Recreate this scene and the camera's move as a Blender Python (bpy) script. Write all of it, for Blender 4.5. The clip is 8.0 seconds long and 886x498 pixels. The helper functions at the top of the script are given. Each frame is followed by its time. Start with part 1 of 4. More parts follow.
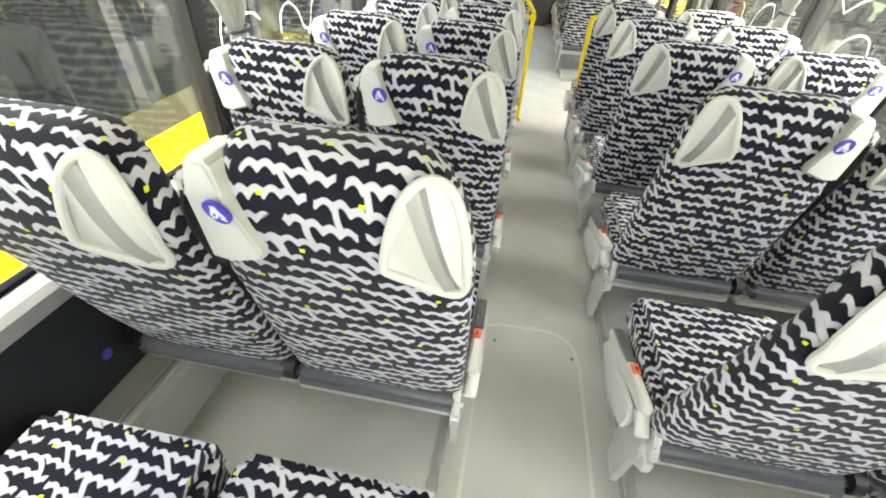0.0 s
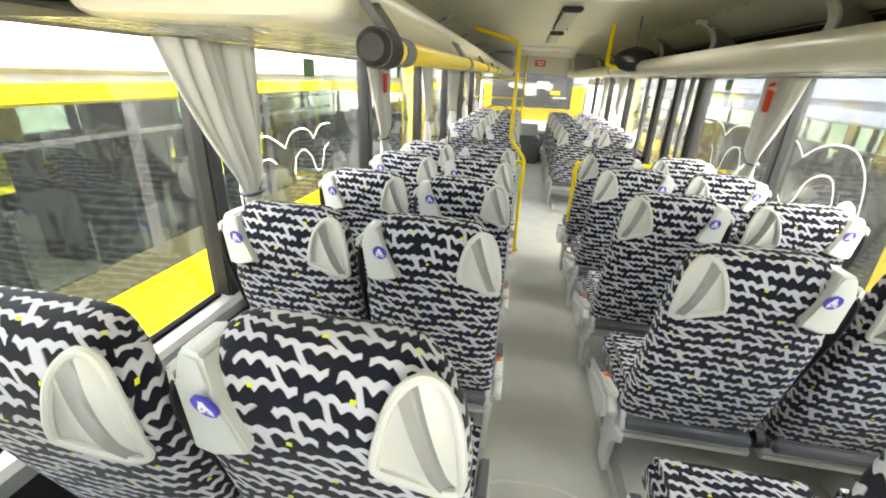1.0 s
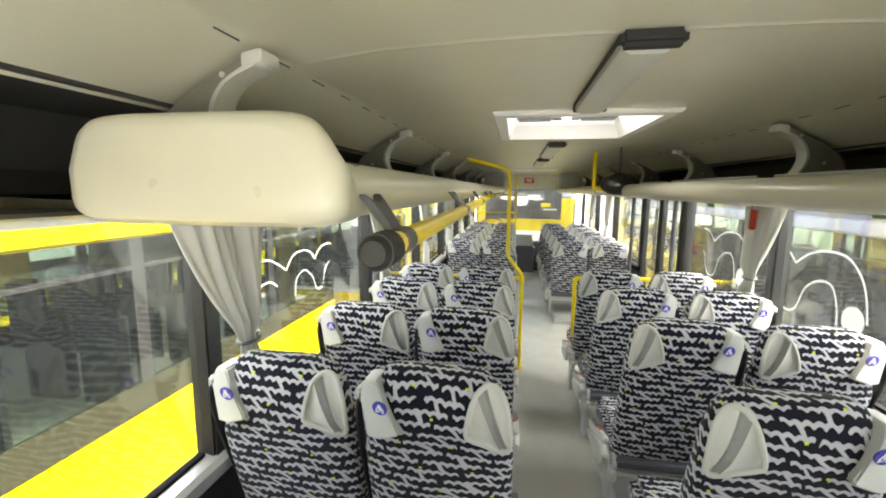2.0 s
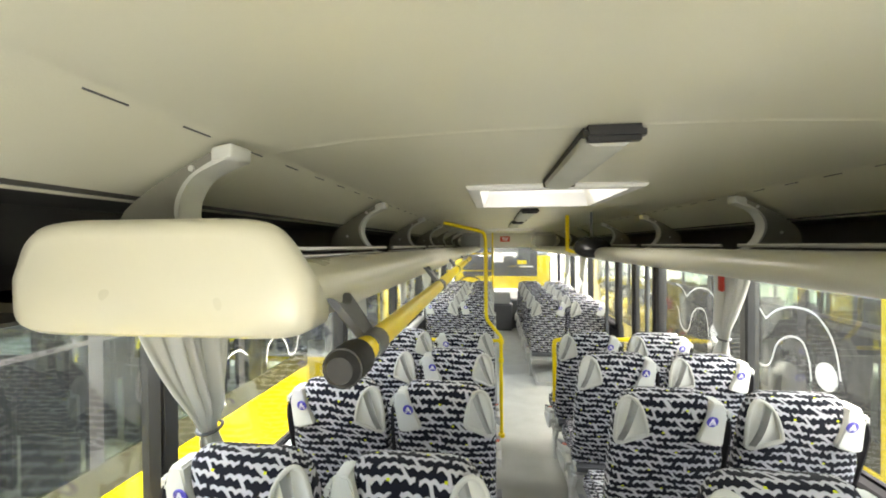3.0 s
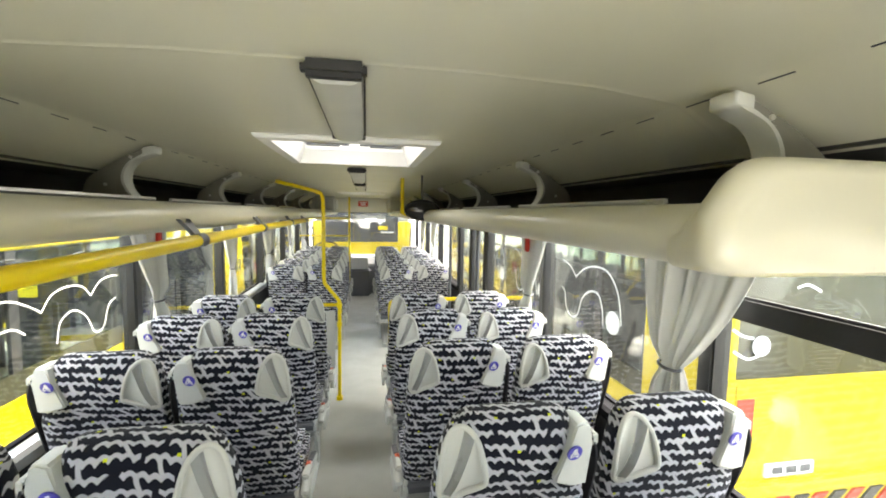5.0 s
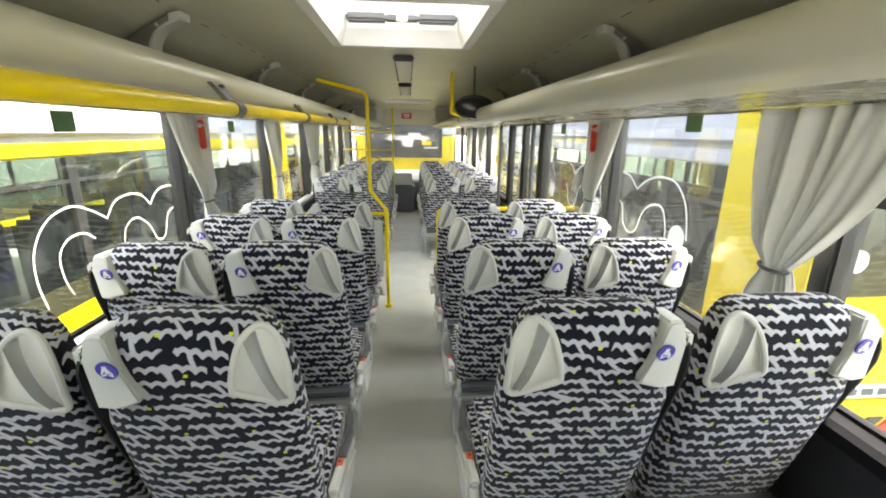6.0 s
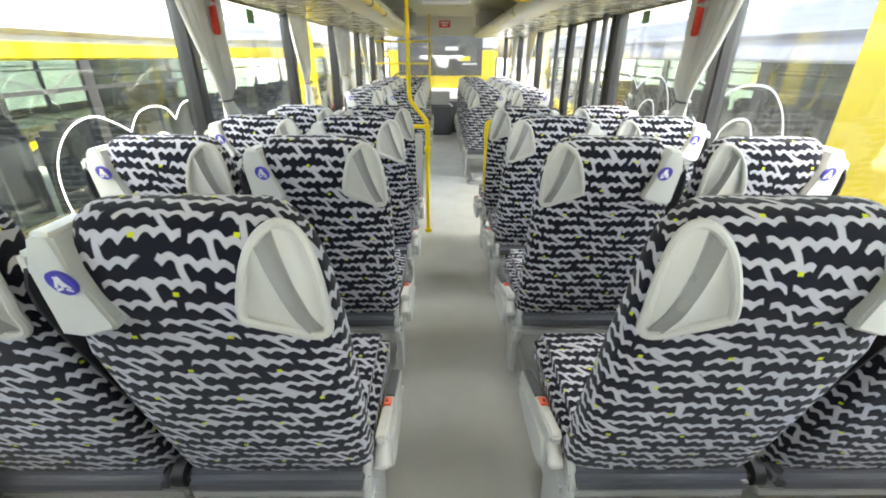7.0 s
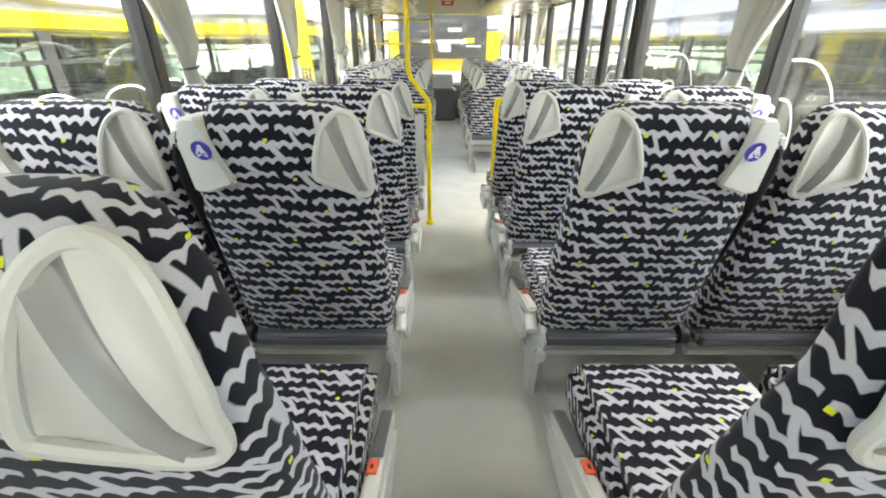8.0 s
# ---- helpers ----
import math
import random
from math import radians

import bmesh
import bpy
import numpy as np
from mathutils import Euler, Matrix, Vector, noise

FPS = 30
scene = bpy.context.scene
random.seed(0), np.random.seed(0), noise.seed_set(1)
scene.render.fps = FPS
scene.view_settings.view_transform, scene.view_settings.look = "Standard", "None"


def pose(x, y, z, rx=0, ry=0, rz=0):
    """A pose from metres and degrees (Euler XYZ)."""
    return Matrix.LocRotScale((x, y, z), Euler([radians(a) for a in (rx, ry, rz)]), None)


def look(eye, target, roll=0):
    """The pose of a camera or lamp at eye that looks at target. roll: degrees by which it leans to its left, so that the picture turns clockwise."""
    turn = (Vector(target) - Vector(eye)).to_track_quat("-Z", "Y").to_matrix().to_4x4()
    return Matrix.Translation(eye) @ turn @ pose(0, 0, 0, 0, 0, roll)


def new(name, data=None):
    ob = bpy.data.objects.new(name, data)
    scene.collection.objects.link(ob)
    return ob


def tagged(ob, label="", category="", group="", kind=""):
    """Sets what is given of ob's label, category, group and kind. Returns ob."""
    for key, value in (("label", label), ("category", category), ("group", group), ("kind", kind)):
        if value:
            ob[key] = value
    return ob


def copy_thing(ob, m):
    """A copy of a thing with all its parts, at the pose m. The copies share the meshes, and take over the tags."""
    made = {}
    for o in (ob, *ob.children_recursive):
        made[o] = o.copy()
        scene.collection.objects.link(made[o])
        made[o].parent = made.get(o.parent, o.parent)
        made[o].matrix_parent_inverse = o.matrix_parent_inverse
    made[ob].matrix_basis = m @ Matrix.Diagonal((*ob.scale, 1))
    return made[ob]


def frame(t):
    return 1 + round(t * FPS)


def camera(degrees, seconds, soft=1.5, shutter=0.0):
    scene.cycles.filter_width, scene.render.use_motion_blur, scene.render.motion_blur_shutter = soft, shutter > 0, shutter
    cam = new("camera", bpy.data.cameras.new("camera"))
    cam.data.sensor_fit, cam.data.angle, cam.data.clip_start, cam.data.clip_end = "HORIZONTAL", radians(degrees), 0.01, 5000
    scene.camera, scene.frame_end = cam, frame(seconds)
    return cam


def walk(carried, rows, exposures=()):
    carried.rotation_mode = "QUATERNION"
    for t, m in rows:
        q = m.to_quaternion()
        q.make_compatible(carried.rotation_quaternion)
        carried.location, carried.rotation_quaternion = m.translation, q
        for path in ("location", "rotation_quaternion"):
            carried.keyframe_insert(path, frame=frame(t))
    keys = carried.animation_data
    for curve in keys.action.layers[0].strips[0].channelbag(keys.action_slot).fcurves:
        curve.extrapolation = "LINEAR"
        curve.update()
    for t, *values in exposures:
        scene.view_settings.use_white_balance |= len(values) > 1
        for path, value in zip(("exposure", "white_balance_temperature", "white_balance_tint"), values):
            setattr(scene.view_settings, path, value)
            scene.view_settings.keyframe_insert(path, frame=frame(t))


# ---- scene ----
cam = camera(92.5, 8.0, soft=1.9)
PATH = [
    (0, (-0.229, 0.292, 1.528), (-0.456, 1.851, 0.297), 3.5),
    (0.5, (-0.226, 0.307, 1.58), (-0.522, 2.008, 0.571), 3.1),
    (1, (-0.23, 0.338, 1.621), (-0.533, 2.164, 0.865), 2.5),
    (1.5, (-0.239, 0.367, 1.67), (-0.557, 2.277, 1.169), 1.5),
    (2, (-0.251, 0.4, 1.729), (-0.585, 2.352, 1.449), 0.4),
    (2.2, (-0.257, 0.408, 1.745), (-0.59, 2.369, 1.53), 0.1),
    (3.3, (-0.227, 0.423, 1.799), (-0.356, 2.419, 1.819), -0.3),
    (3.5, (-0.184, 0.423, 1.798), (-0.21, 2.423, 1.828), 0.0),
    (4, (-0.061, 0.413, 1.789), (0.187, 2.398, 1.822), 0.8),
    (4.2, (-0.02, 0.405, 1.792), (0.326, 2.375, 1.812), 1.1),
    (5.3, (0.065, 0.509, 1.713), (0.413, 2.46, 1.443), 1.0),
    (5.5, (0.061, 0.537, 1.682), (0.352, 2.486, 1.34), 0.9),
    (6, (0.021, 0.632, 1.605), (0.18, 2.553, 1.075), 0.6),
    (6.5, (-0.047, 0.789, 1.497), (0.019, 2.653, 0.774), 0.4),
    (7, (-0.072, 0.939, 1.415), (-0.06, 2.758, 0.583), 0.2),
    (7.5, (-0.076, 1.107, 1.362), (-0.093, 2.899, 0.475), 0.0),
    (8, (-0.08, 1.269, 1.304), (-0.076, 3.067, 0.428), 0.2),
]
walk(cam, [(t, look(eye, target, roll)) for t, eye, target, roll in PATH],
     exposures=[(t, ev, warm, 9) for t, ev, warm in ((0.0, 4.55, 7250), (1.0, 4.3, 7150), (1.5, 3.92, 7250), (2.0, 3.95, 7150), (3.5, 4.12, 7050), (4.0, 4.14, 7000), (5.5, 4.0, 7000), (6.0, 3.95, 7050), (6.5, 4.12, 6750), (7.5, 4.27, 6800), (8.0, 4.40, 6950))])

# ---------------------------------------------------------------- light
world = bpy.data.worlds.new("world")
scene.world = world
world.use_nodes = True
wn = world.node_tree
sky = wn.nodes.new("ShaderNodeTexSky")
sky.sky_type = "NISHITA"
sky.sun_disc = False
sky.sun_elevation = radians(69)
sky.sun_rotation = radians(52)
sky.air_density = 1.0
sky.dust_density = 6.0
sky.ozone_density = 0.6
wn.nodes["Background"].inputs["Strength"].default_value = 0.12
wn.links.new(sky.outputs["Color"], wn.nodes["Background"].inputs["Color"])
sun = new("sun", bpy.data.lights.new("sun", "SUN"))
sun.data.energy = 2.0
sun.data.angle = radians(14)
sun.data.color = (1.0, 0.96, 0.88)
sun.matrix_world = look((3.6, 4.3, 12), (0, 1.5, 0))
for sd in (-1, 1):  # unseen fill strips outside above the window heads, added to boost the skylight
    strip = new("window_fill_strip", bpy.data.lights.new("window_fill_strip", "AREA"))
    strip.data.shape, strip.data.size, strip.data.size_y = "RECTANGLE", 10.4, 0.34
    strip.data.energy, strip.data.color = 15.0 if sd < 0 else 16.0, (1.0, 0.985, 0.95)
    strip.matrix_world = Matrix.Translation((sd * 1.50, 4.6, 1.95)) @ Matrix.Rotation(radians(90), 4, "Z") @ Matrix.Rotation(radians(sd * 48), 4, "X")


# area lamp added under the hatch cover in place of daylight through it
hatch_lamp = new("hatch_daylight_lamp", bpy.data.lights.new("hatch_daylight_lamp", "AREA"))
hatch_lamp.data.shape, hatch_lamp.data.size, hatch_lamp.data.size_y = "RECTANGLE", 0.50, 0.60
hatch_lamp.data.energy, hatch_lamp.data.color = 0.30, (1.0, 0.985, 0.95)
hatch_lamp.matrix_world = Matrix.Translation((0, 2.58, 2.147))
# unseen fill lamp at the rear end, added to brighten the seat backs
back_fill = new("rear_fill_lamp", bpy.data.lights.new("rear_fill_lamp", "AREA"))
back_fill.data.shape, back_fill.data.size, back_fill.data.size_y = "RECTANGLE", 1.95, 0.46
back_fill.data.energy, back_fill.data.color = 2.0, (1.0, 0.985, 0.95)
back_fill.matrix_world = look((0, -0.74, 1.18), (0, 4.0, 0.6))


# ---------------------------------------------------------------- materials
def material(name, base, rough=0.5, metal=0.0, spec=0.5, vary=0.12, scale=6.0, grain=120.0, bump=0.15, tint=None, coat=0.0):
    """A painted, plastic or metal surface with blotches, fine grain, gloss changes and relief."""
    m = bpy.data.materials.new(name)
    m.use_nodes = True
    nt = m.node_tree
    b = nt.nodes["Principled BSDF"]
    b.inputs["Metallic"].default_value = metal
    b.inputs["Specular IOR Level"].default_value = spec
    b.inputs["Coat Weight"].default_value = coat
    tc = nt.nodes.new("ShaderNodeTexCoord")
    big, fine = nt.nodes.new("ShaderNodeTexNoise"), nt.nodes.new("ShaderNodeTexNoise")
    big.inputs["Scale"].default_value, big.inputs["Detail"].default_value = scale, 5
    fine.inputs["Scale"].default_value, fine.inputs["Detail"].default_value = grain, 3
    mix = nt.nodes.new("ShaderNodeMix")
    mix.data_type = "RGBA"
    t = tint or [c * 0.7 for c in base]
    mix.inputs["A"].default_value = (*[min(1, c * (1 + vary)) for c in base], 1)
    mix.inputs["B"].default_value = (*[a * (1 - vary * 2) + c * vary * 2 for a, c in zip(base, t)], 1)
    add = nt.nodes.new("ShaderNodeMath")
    add.operation = "MULTIPLY_ADD"
    add.inputs[1].default_value, add.inputs[2].default_value = 0.35, 0.0
    mm = nt.nodes.new("ShaderNodeMath")
    mm.operation = "ADD"
    rr = nt.nodes.new("ShaderNodeMapRange")
    rr.inputs["To Min"].default_value, rr.inputs["To Max"].default_value = max(0.02, rough - 0.1), min(1, rough + 0.12)
    bp = nt.nodes.new("ShaderNodeBump")
    bp.inputs["Strength"].default_value, bp.inputs["Distance"].default_value = bump, 0.002
    L = nt.links.new
    L(tc.outputs["Object"], big.inputs["Vector"])
    L(tc.outputs["Object"], fine.inputs["Vector"])
    L(fine.outputs["Fac"], add.inputs[0])
    L(big.outputs["Fac"], mm.inputs[0])
    L(add.outputs[0], mm.inputs[1])
    L(mm.outputs[0], mix.inputs["Factor"])
    L(mix.outputs["Result"], b.inputs["Base Color"])
    L(big.outputs["Fac"], rr.inputs["Value"])
    L(rr.outputs["Result"], b.inputs["Roughness"])
    L(fine.outputs["Fac"], bp.inputs["Height"])
    L(bp.outputs["Normal"], b.inputs["Normal"])
    return m


def math_node(nt, op, a, b=None, c=None):
    n = nt.nodes.new("ShaderNodeMath")
    n.operation = op
    for k, v in enumerate((a, b, c)):
        if v is None:
            continue
        if isinstance(v, (int, float)):
            n.inputs[k].default_value = v
        else:
            nt.links.new(v, n.inputs[k])
    return n.outputs[0]


def fabric_material():
    """Plush seat cloth: scalloped grey chains woven over navy black, with small yellow flecks."""
    m = bpy.data.materials.new("seat_cloth")
    m.use_nodes = True
    nt = m.node_tree
    L = nt.links.new
    b = nt.nodes["Principled BSDF"]
    b.inputs["Roughness"].default_value = 0.95
    b.inputs["Specular IOR Level"].default_value = 0.15
    b.inputs["Sheen Weight"].default_value = 0.12
    uv = nt.nodes.new("ShaderNodeUVMap")
    sep = nt.nodes.new("ShaderNodeSeparateXYZ")
    L(uv.outputs["UV"], sep.inputs[0])
    oi = nt.nodes.new("ShaderNodeObjectInfo")
    off = math_node(nt, "MULTIPLY", oi.outputs["Random"], 3.7)
    u = math_node(nt, "ADD", sep.outputs["X"], off)
    v = math_node(nt, "ADD", sep.outputs["Y"], off)
    com = nt.nodes.new("ShaderNodeCombineXYZ")
    L(u, com.inputs[0])
    L(v, com.inputs[1])
    # slow drift of the chains across the cloth
    n1 = nt.nodes.new("ShaderNodeTexNoise")
    n1.inputs["Scale"].default_value, n1.inputs["Detail"].default_value = 6.0, 1.0
    L(com.outputs[0], n1.inputs["Vector"])
    n2 = nt.nodes.new("ShaderNodeTexNoise")
    n2.inputs["Scale"].default_value, n2.inputs["Detail"].default_value = 26.0, 0.0
    L(com.outputs[0], n2.inputs["Vector"])
    PER, SC, RUN = 0.0335, 0.0262, 0.160

    def calc(op, *args):
        return math_node(nt, op, *args)

    def edge(x, lo, hi):
        r = nt.nodes.new("ShaderNodeMapRange")
        r.interpolation_type = "SMOOTHSTEP"
        r.inputs["From Min"].default_value, r.inputs["From Max"].default_value = lo, hi
        L(x, r.inputs["Value"])
        return r.outputs["Result"]
    wob = calc("MULTIPLY", calc("SUBTRACT", n1.outputs["Fac"], 0.5), 0.038)
    rows = calc("DIVIDE", calc("ADD", calc("ADD", v, wob), calc("MULTIPLY", u, 0.03)), PER)
    row = calc("FLOOR", rows)
    local = calc("SUBTRACT", calc("SUBTRACT", rows, row), 0.5)
    # a ribbon of round arches along each row
    ph = calc("ADD", calc("MULTIPLY", u, math.pi / SC), calc("MULTIPLY", row, 1.1))
    sn = calc("SINE", ph)
    arch = calc("SUBTRACT", calc("SQRT", calc("ADD", calc("MULTIPLY", sn, sn), 0.06)), 0.68)
    drift = calc("MULTIPLY", calc("SUBTRACT", n2.outputs["Fac"], 0.5), 0.22)
    under = calc("SUBTRACT", calc("SUBTRACT", local, drift), calc("MULTIPLY", arch, 0.32))
    over = calc("SUBTRACT", calc("SUBTRACT", local, drift), calc("MULTIPLY", arch, 0.20))
    ribbon = calc("MULTIPLY", edge(under, -0.225, -0.165), calc("SUBTRACT", 1.0, edge(over, 0.130, 0.190)))
    # the ribbon stops now and then
    gu = calc("ADD", calc("ADD", calc("DIVIDE", u, RUN), calc("MULTIPLY", row, 0.69)), calc("MULTIPLY", n1.outputs["Fac"], 0.8))
    gap = calc("ABSOLUTE", calc("SUBTRACT", calc("FRACT", gu), 0.5))
    ribbon = calc("MULTIPLY", ribbon, edge(gap, 0.034, 0.055))
    # and a slanting link drops to the next row
    band = calc("FLOOR", calc("SUBTRACT", rows, 0.5))
    bl = calc("SUBTRACT", calc("SUBTRACT", rows, 0.5), band)
    lu = calc("ADD", calc("ADD", calc("DIVIDE", u, RUN), calc("MULTIPLY", band, 0.69)), calc("ADD", calc("MULTIPLY", n1.outputs["Fac"], 0.8), calc("MULTIPLY", bl, 0.18)))
    link = calc("SUBTRACT", 1.0, edge(calc("ABSOLUTE", calc("SUBTRACT", calc("FRACT", calc("ADD", lu, 0.22)), 0.5)), 0.036, 0.060))
    chain = calc("MAXIMUM", ribbon, link)
    mix = nt.nodes.new("ShaderNodeMix")
    mix.data_type = "RGBA"
    mix.inputs["A"].default_value = (0.009, 0.010, 0.018, 1)
    mix.inputs["B"].default_value = (0.58, 0.58, 0.63, 1)
    L(chain, mix.inputs["Factor"])
    # yellow flecks on a staggered net
    fleck_u, fleck_v = 0.155, 0.088
    vr = math_node(nt, "DIVIDE", v, fleck_v)
    rowi = math_node(nt, "FLOOR", vr)
    ur = math_node(nt, "ADD", math_node(nt, "DIVIDE", u, fleck_u), math_node(nt, "MULTIPLY", rowi, 0.37))
    fu = math_node(nt, "ABSOLUTE", math_node(nt, "SUBTRACT", math_node(nt, "FRACT", ur), 0.5))
    fv = math_node(nt, "ABSOLUTE", math_node(nt, "SUBTRACT", math_node(nt, "FRACT", vr), 0.5))
    dot = math_node(nt, "MULTIPLY", math_node(nt, "LESS_THAN", fu, 0.030), math_node(nt, "LESS_THAN", fv, 0.042))
    mix2 = nt.nodes.new("ShaderNodeMix")
    mix2.data_type = "RGBA"
    mix2.inputs["B"].default_value = (0.72, 0.78, 0.03, 1)
    L(dot, mix2.inputs["Factor"])
    L(mix.outputs["Result"], mix2.inputs["A"])
    weave = nt.nodes.new("ShaderNodeTexNoise")
    weave.inputs["Scale"].default_value, weave.inputs["Detail"].default_value = 500.0, 2.0
    L(com.outputs[0], weave.inputs["Vector"])
    shade = nt.nodes.new("ShaderNodeMix")
    shade.data_type, shade.blend_type = "RGBA", "MULTIPLY"
    shade.inputs["Factor"].default_value = 0.35
    L(mix2.outputs["Result"], shade.inputs["A"])
    L(weave.outputs["Color"], shade.inputs["B"])
    L(shade.outputs["Result"], b.inputs["Base Color"])
    bp = nt.nodes.new("ShaderNodeBump")
    bp.inputs["Strength"].default_value, bp.inputs["Distance"].default_value = 0.35, 0.002
    hh = math_node(nt, "ADD", math_node(nt, "MULTIPLY", chain, 0.6), math_node(nt, "MULTIPLY", weave.outputs["Fac"], 0.5))
    L(hh, bp.inputs["Height"])
    L(bp.outputs["Normal"], b.inputs["Normal"])
    return m


def glass_material(name, tint, rough=0.0, gain=1.0, film=0.0):
    """A thin pane: clear with a mirror gloss that follows Fresnel, and an uneven translucent film put in for haze over
    the view.
    """
    m = bpy.data.materials.new(name)
    m.use_nodes = True
    nt = m.node_tree
    nt.nodes.remove(nt.nodes["Principled BSDF"])
    out = nt.nodes["Material Output"]
    tr, gl, mx, fr = (nt.nodes.new(k) for k in ("ShaderNodeBsdfTransparent", "ShaderNodeBsdfGlossy", "ShaderNodeMixShader", "ShaderNodeLayerWeight"))
    tr.inputs["Color"].default_value = (*tint, 1)
    gl.inputs["Roughness"].default_value = rough
    curve = math_node(nt, "POWER", fr.outputs["Facing"], 5.0)
    nt.links.new(math_node(nt, "MULTIPLY_ADD", curve, 0.5 * gain, 0.03 * gain), mx.inputs["Fac"])
    clear = tr.outputs[0]
    if film:
        haze, veil, blot, tc = (nt.nodes.new(k) for k in ("ShaderNodeBsdfTranslucent", "ShaderNodeMixShader", "ShaderNodeTexNoise", "ShaderNodeTexCoord"))
        haze.inputs["Color"].default_value = (0.80, 0.82, 0.80, 1)
        blot.inputs["Scale"].default_value, blot.inputs["Detail"].default_value = 2.5, 6.0
        nt.links.new(tc.outputs["Object"], blot.inputs["Vector"])
        nt.links.new(math_node(nt, "MULTIPLY_ADD", blot.outputs["Fac"], film, film * 0.5), veil.inputs["Fac"])
        nt.links.new(clear, veil.inputs[1])
        nt.links.new(haze.outputs[0], veil.inputs[2])
        clear = veil.outputs[0]
    nt.links.new(clear, mx.inputs[1])
    nt.links.new(gl.outputs[0], mx.inputs[2])
    nt.links.new(mx.outputs[0], out.inputs["Surface"])
    return m


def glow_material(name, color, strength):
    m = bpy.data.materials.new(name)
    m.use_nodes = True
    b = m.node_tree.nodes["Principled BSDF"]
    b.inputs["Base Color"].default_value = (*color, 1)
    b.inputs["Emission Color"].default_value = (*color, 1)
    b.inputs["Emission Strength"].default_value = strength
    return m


CLOTH = fabric_material()
TRIM = material("light_grey_plastic", (0.51, 0.52, 0.49), 0.45, vary=0.06, bump=0.08)
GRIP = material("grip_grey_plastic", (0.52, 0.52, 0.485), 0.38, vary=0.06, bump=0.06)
GRIPSHADE = material("grip_channel_shade", (0.29, 0.29, 0.28), 0.28, vary=0.08, bump=0.06)
PAD = material("slate_armrest_pad", (0.13, 0.135, 0.145), 0.35, vary=0.08, bump=0.06)
SHELL = material("dark_grey_plastic", (0.085, 0.09, 0.10), 0.5, vary=0.12)
BLACK = material("black_rubber", (0.012, 0.012, 0.013), 0.55, vary=0.15)
STRAP = material("belt_webbing", (0.015, 0.015, 0.018), 0.85, vary=0.1, grain=400)
BLUE = material("blue_badge_vinyl", (0.06, 0.05, 0.42), 0.4, vary=0.04)
WHITE = material("white_vinyl", (0.82, 0.82, 0.82), 0.45, vary=0.04)
RED = material("orange_red_plastic", (0.75, 0.13, 0.06), 0.4, vary=0.05)
REDSIGN = material("red_sign", (0.6, 0.04, 0.02), 0.4, vary=0.05)
FRAME = material("grey_painted_steel", (0.42, 0.43, 0.41), 0.4, vary=0.1)
STEEL = material("worn_aluminium", (0.62, 0.62, 0.60), 0.32, metal=0.7, vary=0.12, grain=220)
FLOORM = material("grey_vinyl_floor", (0.42, 0.43, 0.40), 0.36, vary=0.19, scale=4.5, grain=500, bump=0.25, tint=(0.28, 0.27, 0.24))
PANEL = material("grey_wall_panel", (0.40, 0.40, 0.37), 0.5, vary=0.1, scale=3)
DARKWALL = material("black_carpet_panel", (0.018, 0.019, 0.024), 0.8, vary=0.2, grain=300, bump=0.4)
CEIL = material("beige_ceiling_laminate", (0.62, 0.61, 0.50), 0.31, spec=0.8, vary=0.05, scale=1.5, grain=260, bump=0.12)
BRKT = material("grey_bracket_casting", (0.19, 0.185, 0.155), 0.45, vary=0.1)
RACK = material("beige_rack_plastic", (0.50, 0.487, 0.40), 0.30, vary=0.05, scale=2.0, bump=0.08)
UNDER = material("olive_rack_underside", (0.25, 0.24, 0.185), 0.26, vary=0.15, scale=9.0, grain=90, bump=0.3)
DARKIN = material("dark_rack_inside", (0.05, 0.05, 0.047), 0.6, vary=0.2)
YELLOW = material("yellow_powder_coat", (0.80, 0.60, 0.0), 0.33, vary=0.06, bump=0.05)
SILLM = material("matte_black_sill_rubber", (0.014, 0.014, 0.016), 0.95, spec=0.03, vary=0.2)
BUSY = material("yellow_bus_paint", (0.62, 0.475, 0.0), 0.35, spec=0.3, vary=0.06, scale=1.0, bump=0.02, coat=0.08)
BUSG = material("grey_bus_paint", (0.46, 0.46, 0.53), 0.3, vary=0.06, scale=1.0, bump=0.02)
BUSD = material("dark_bus_trim", (0.03, 0.03, 0.032), 0.4, vary=0.1, scale=1.0)
OLIVE = material("dark_bus_glass_band", (0.05, 0.05, 0.03), 0.12, vary=0.1, scale=1.0, bump=0.0)
CURT = material("white_curtain_cloth", (0.66, 0.67, 0.65), 0.85, vary=0.06, scale=10, grain=500, bump=0.3)
ASPH = material("yard_concrete", (0.21, 0.206, 0.193), 0.9, vary=0.2, scale=0.8, grain=60, bump=0.5)
STICK = material("white_sticker", (0.85, 0.85, 0.85), 0.5, vary=0.03)
FROST = glass_material("frosted_dot", (0.72, 0.74, 0.74), rough=0.5, gain=3.0)
GLASS = glass_material("window_glass", (0.88, 0.91, 0.88), gain=2.2, film=0.007)
GLASSF = glass_material("far_bus_glass", (0.74, 0.79, 0.76), gain=2.2)
MIRROR = material("black_dome_gloss", (0.02, 0.02, 0.02), 0.12, vary=0.1, bump=0.0)
# opaque hatch cover whose own emission stands in for daylight
COVERGLOW = glow_material("glowing_hatch_cover", (0.95, 0.97, 1.0), 0.10)


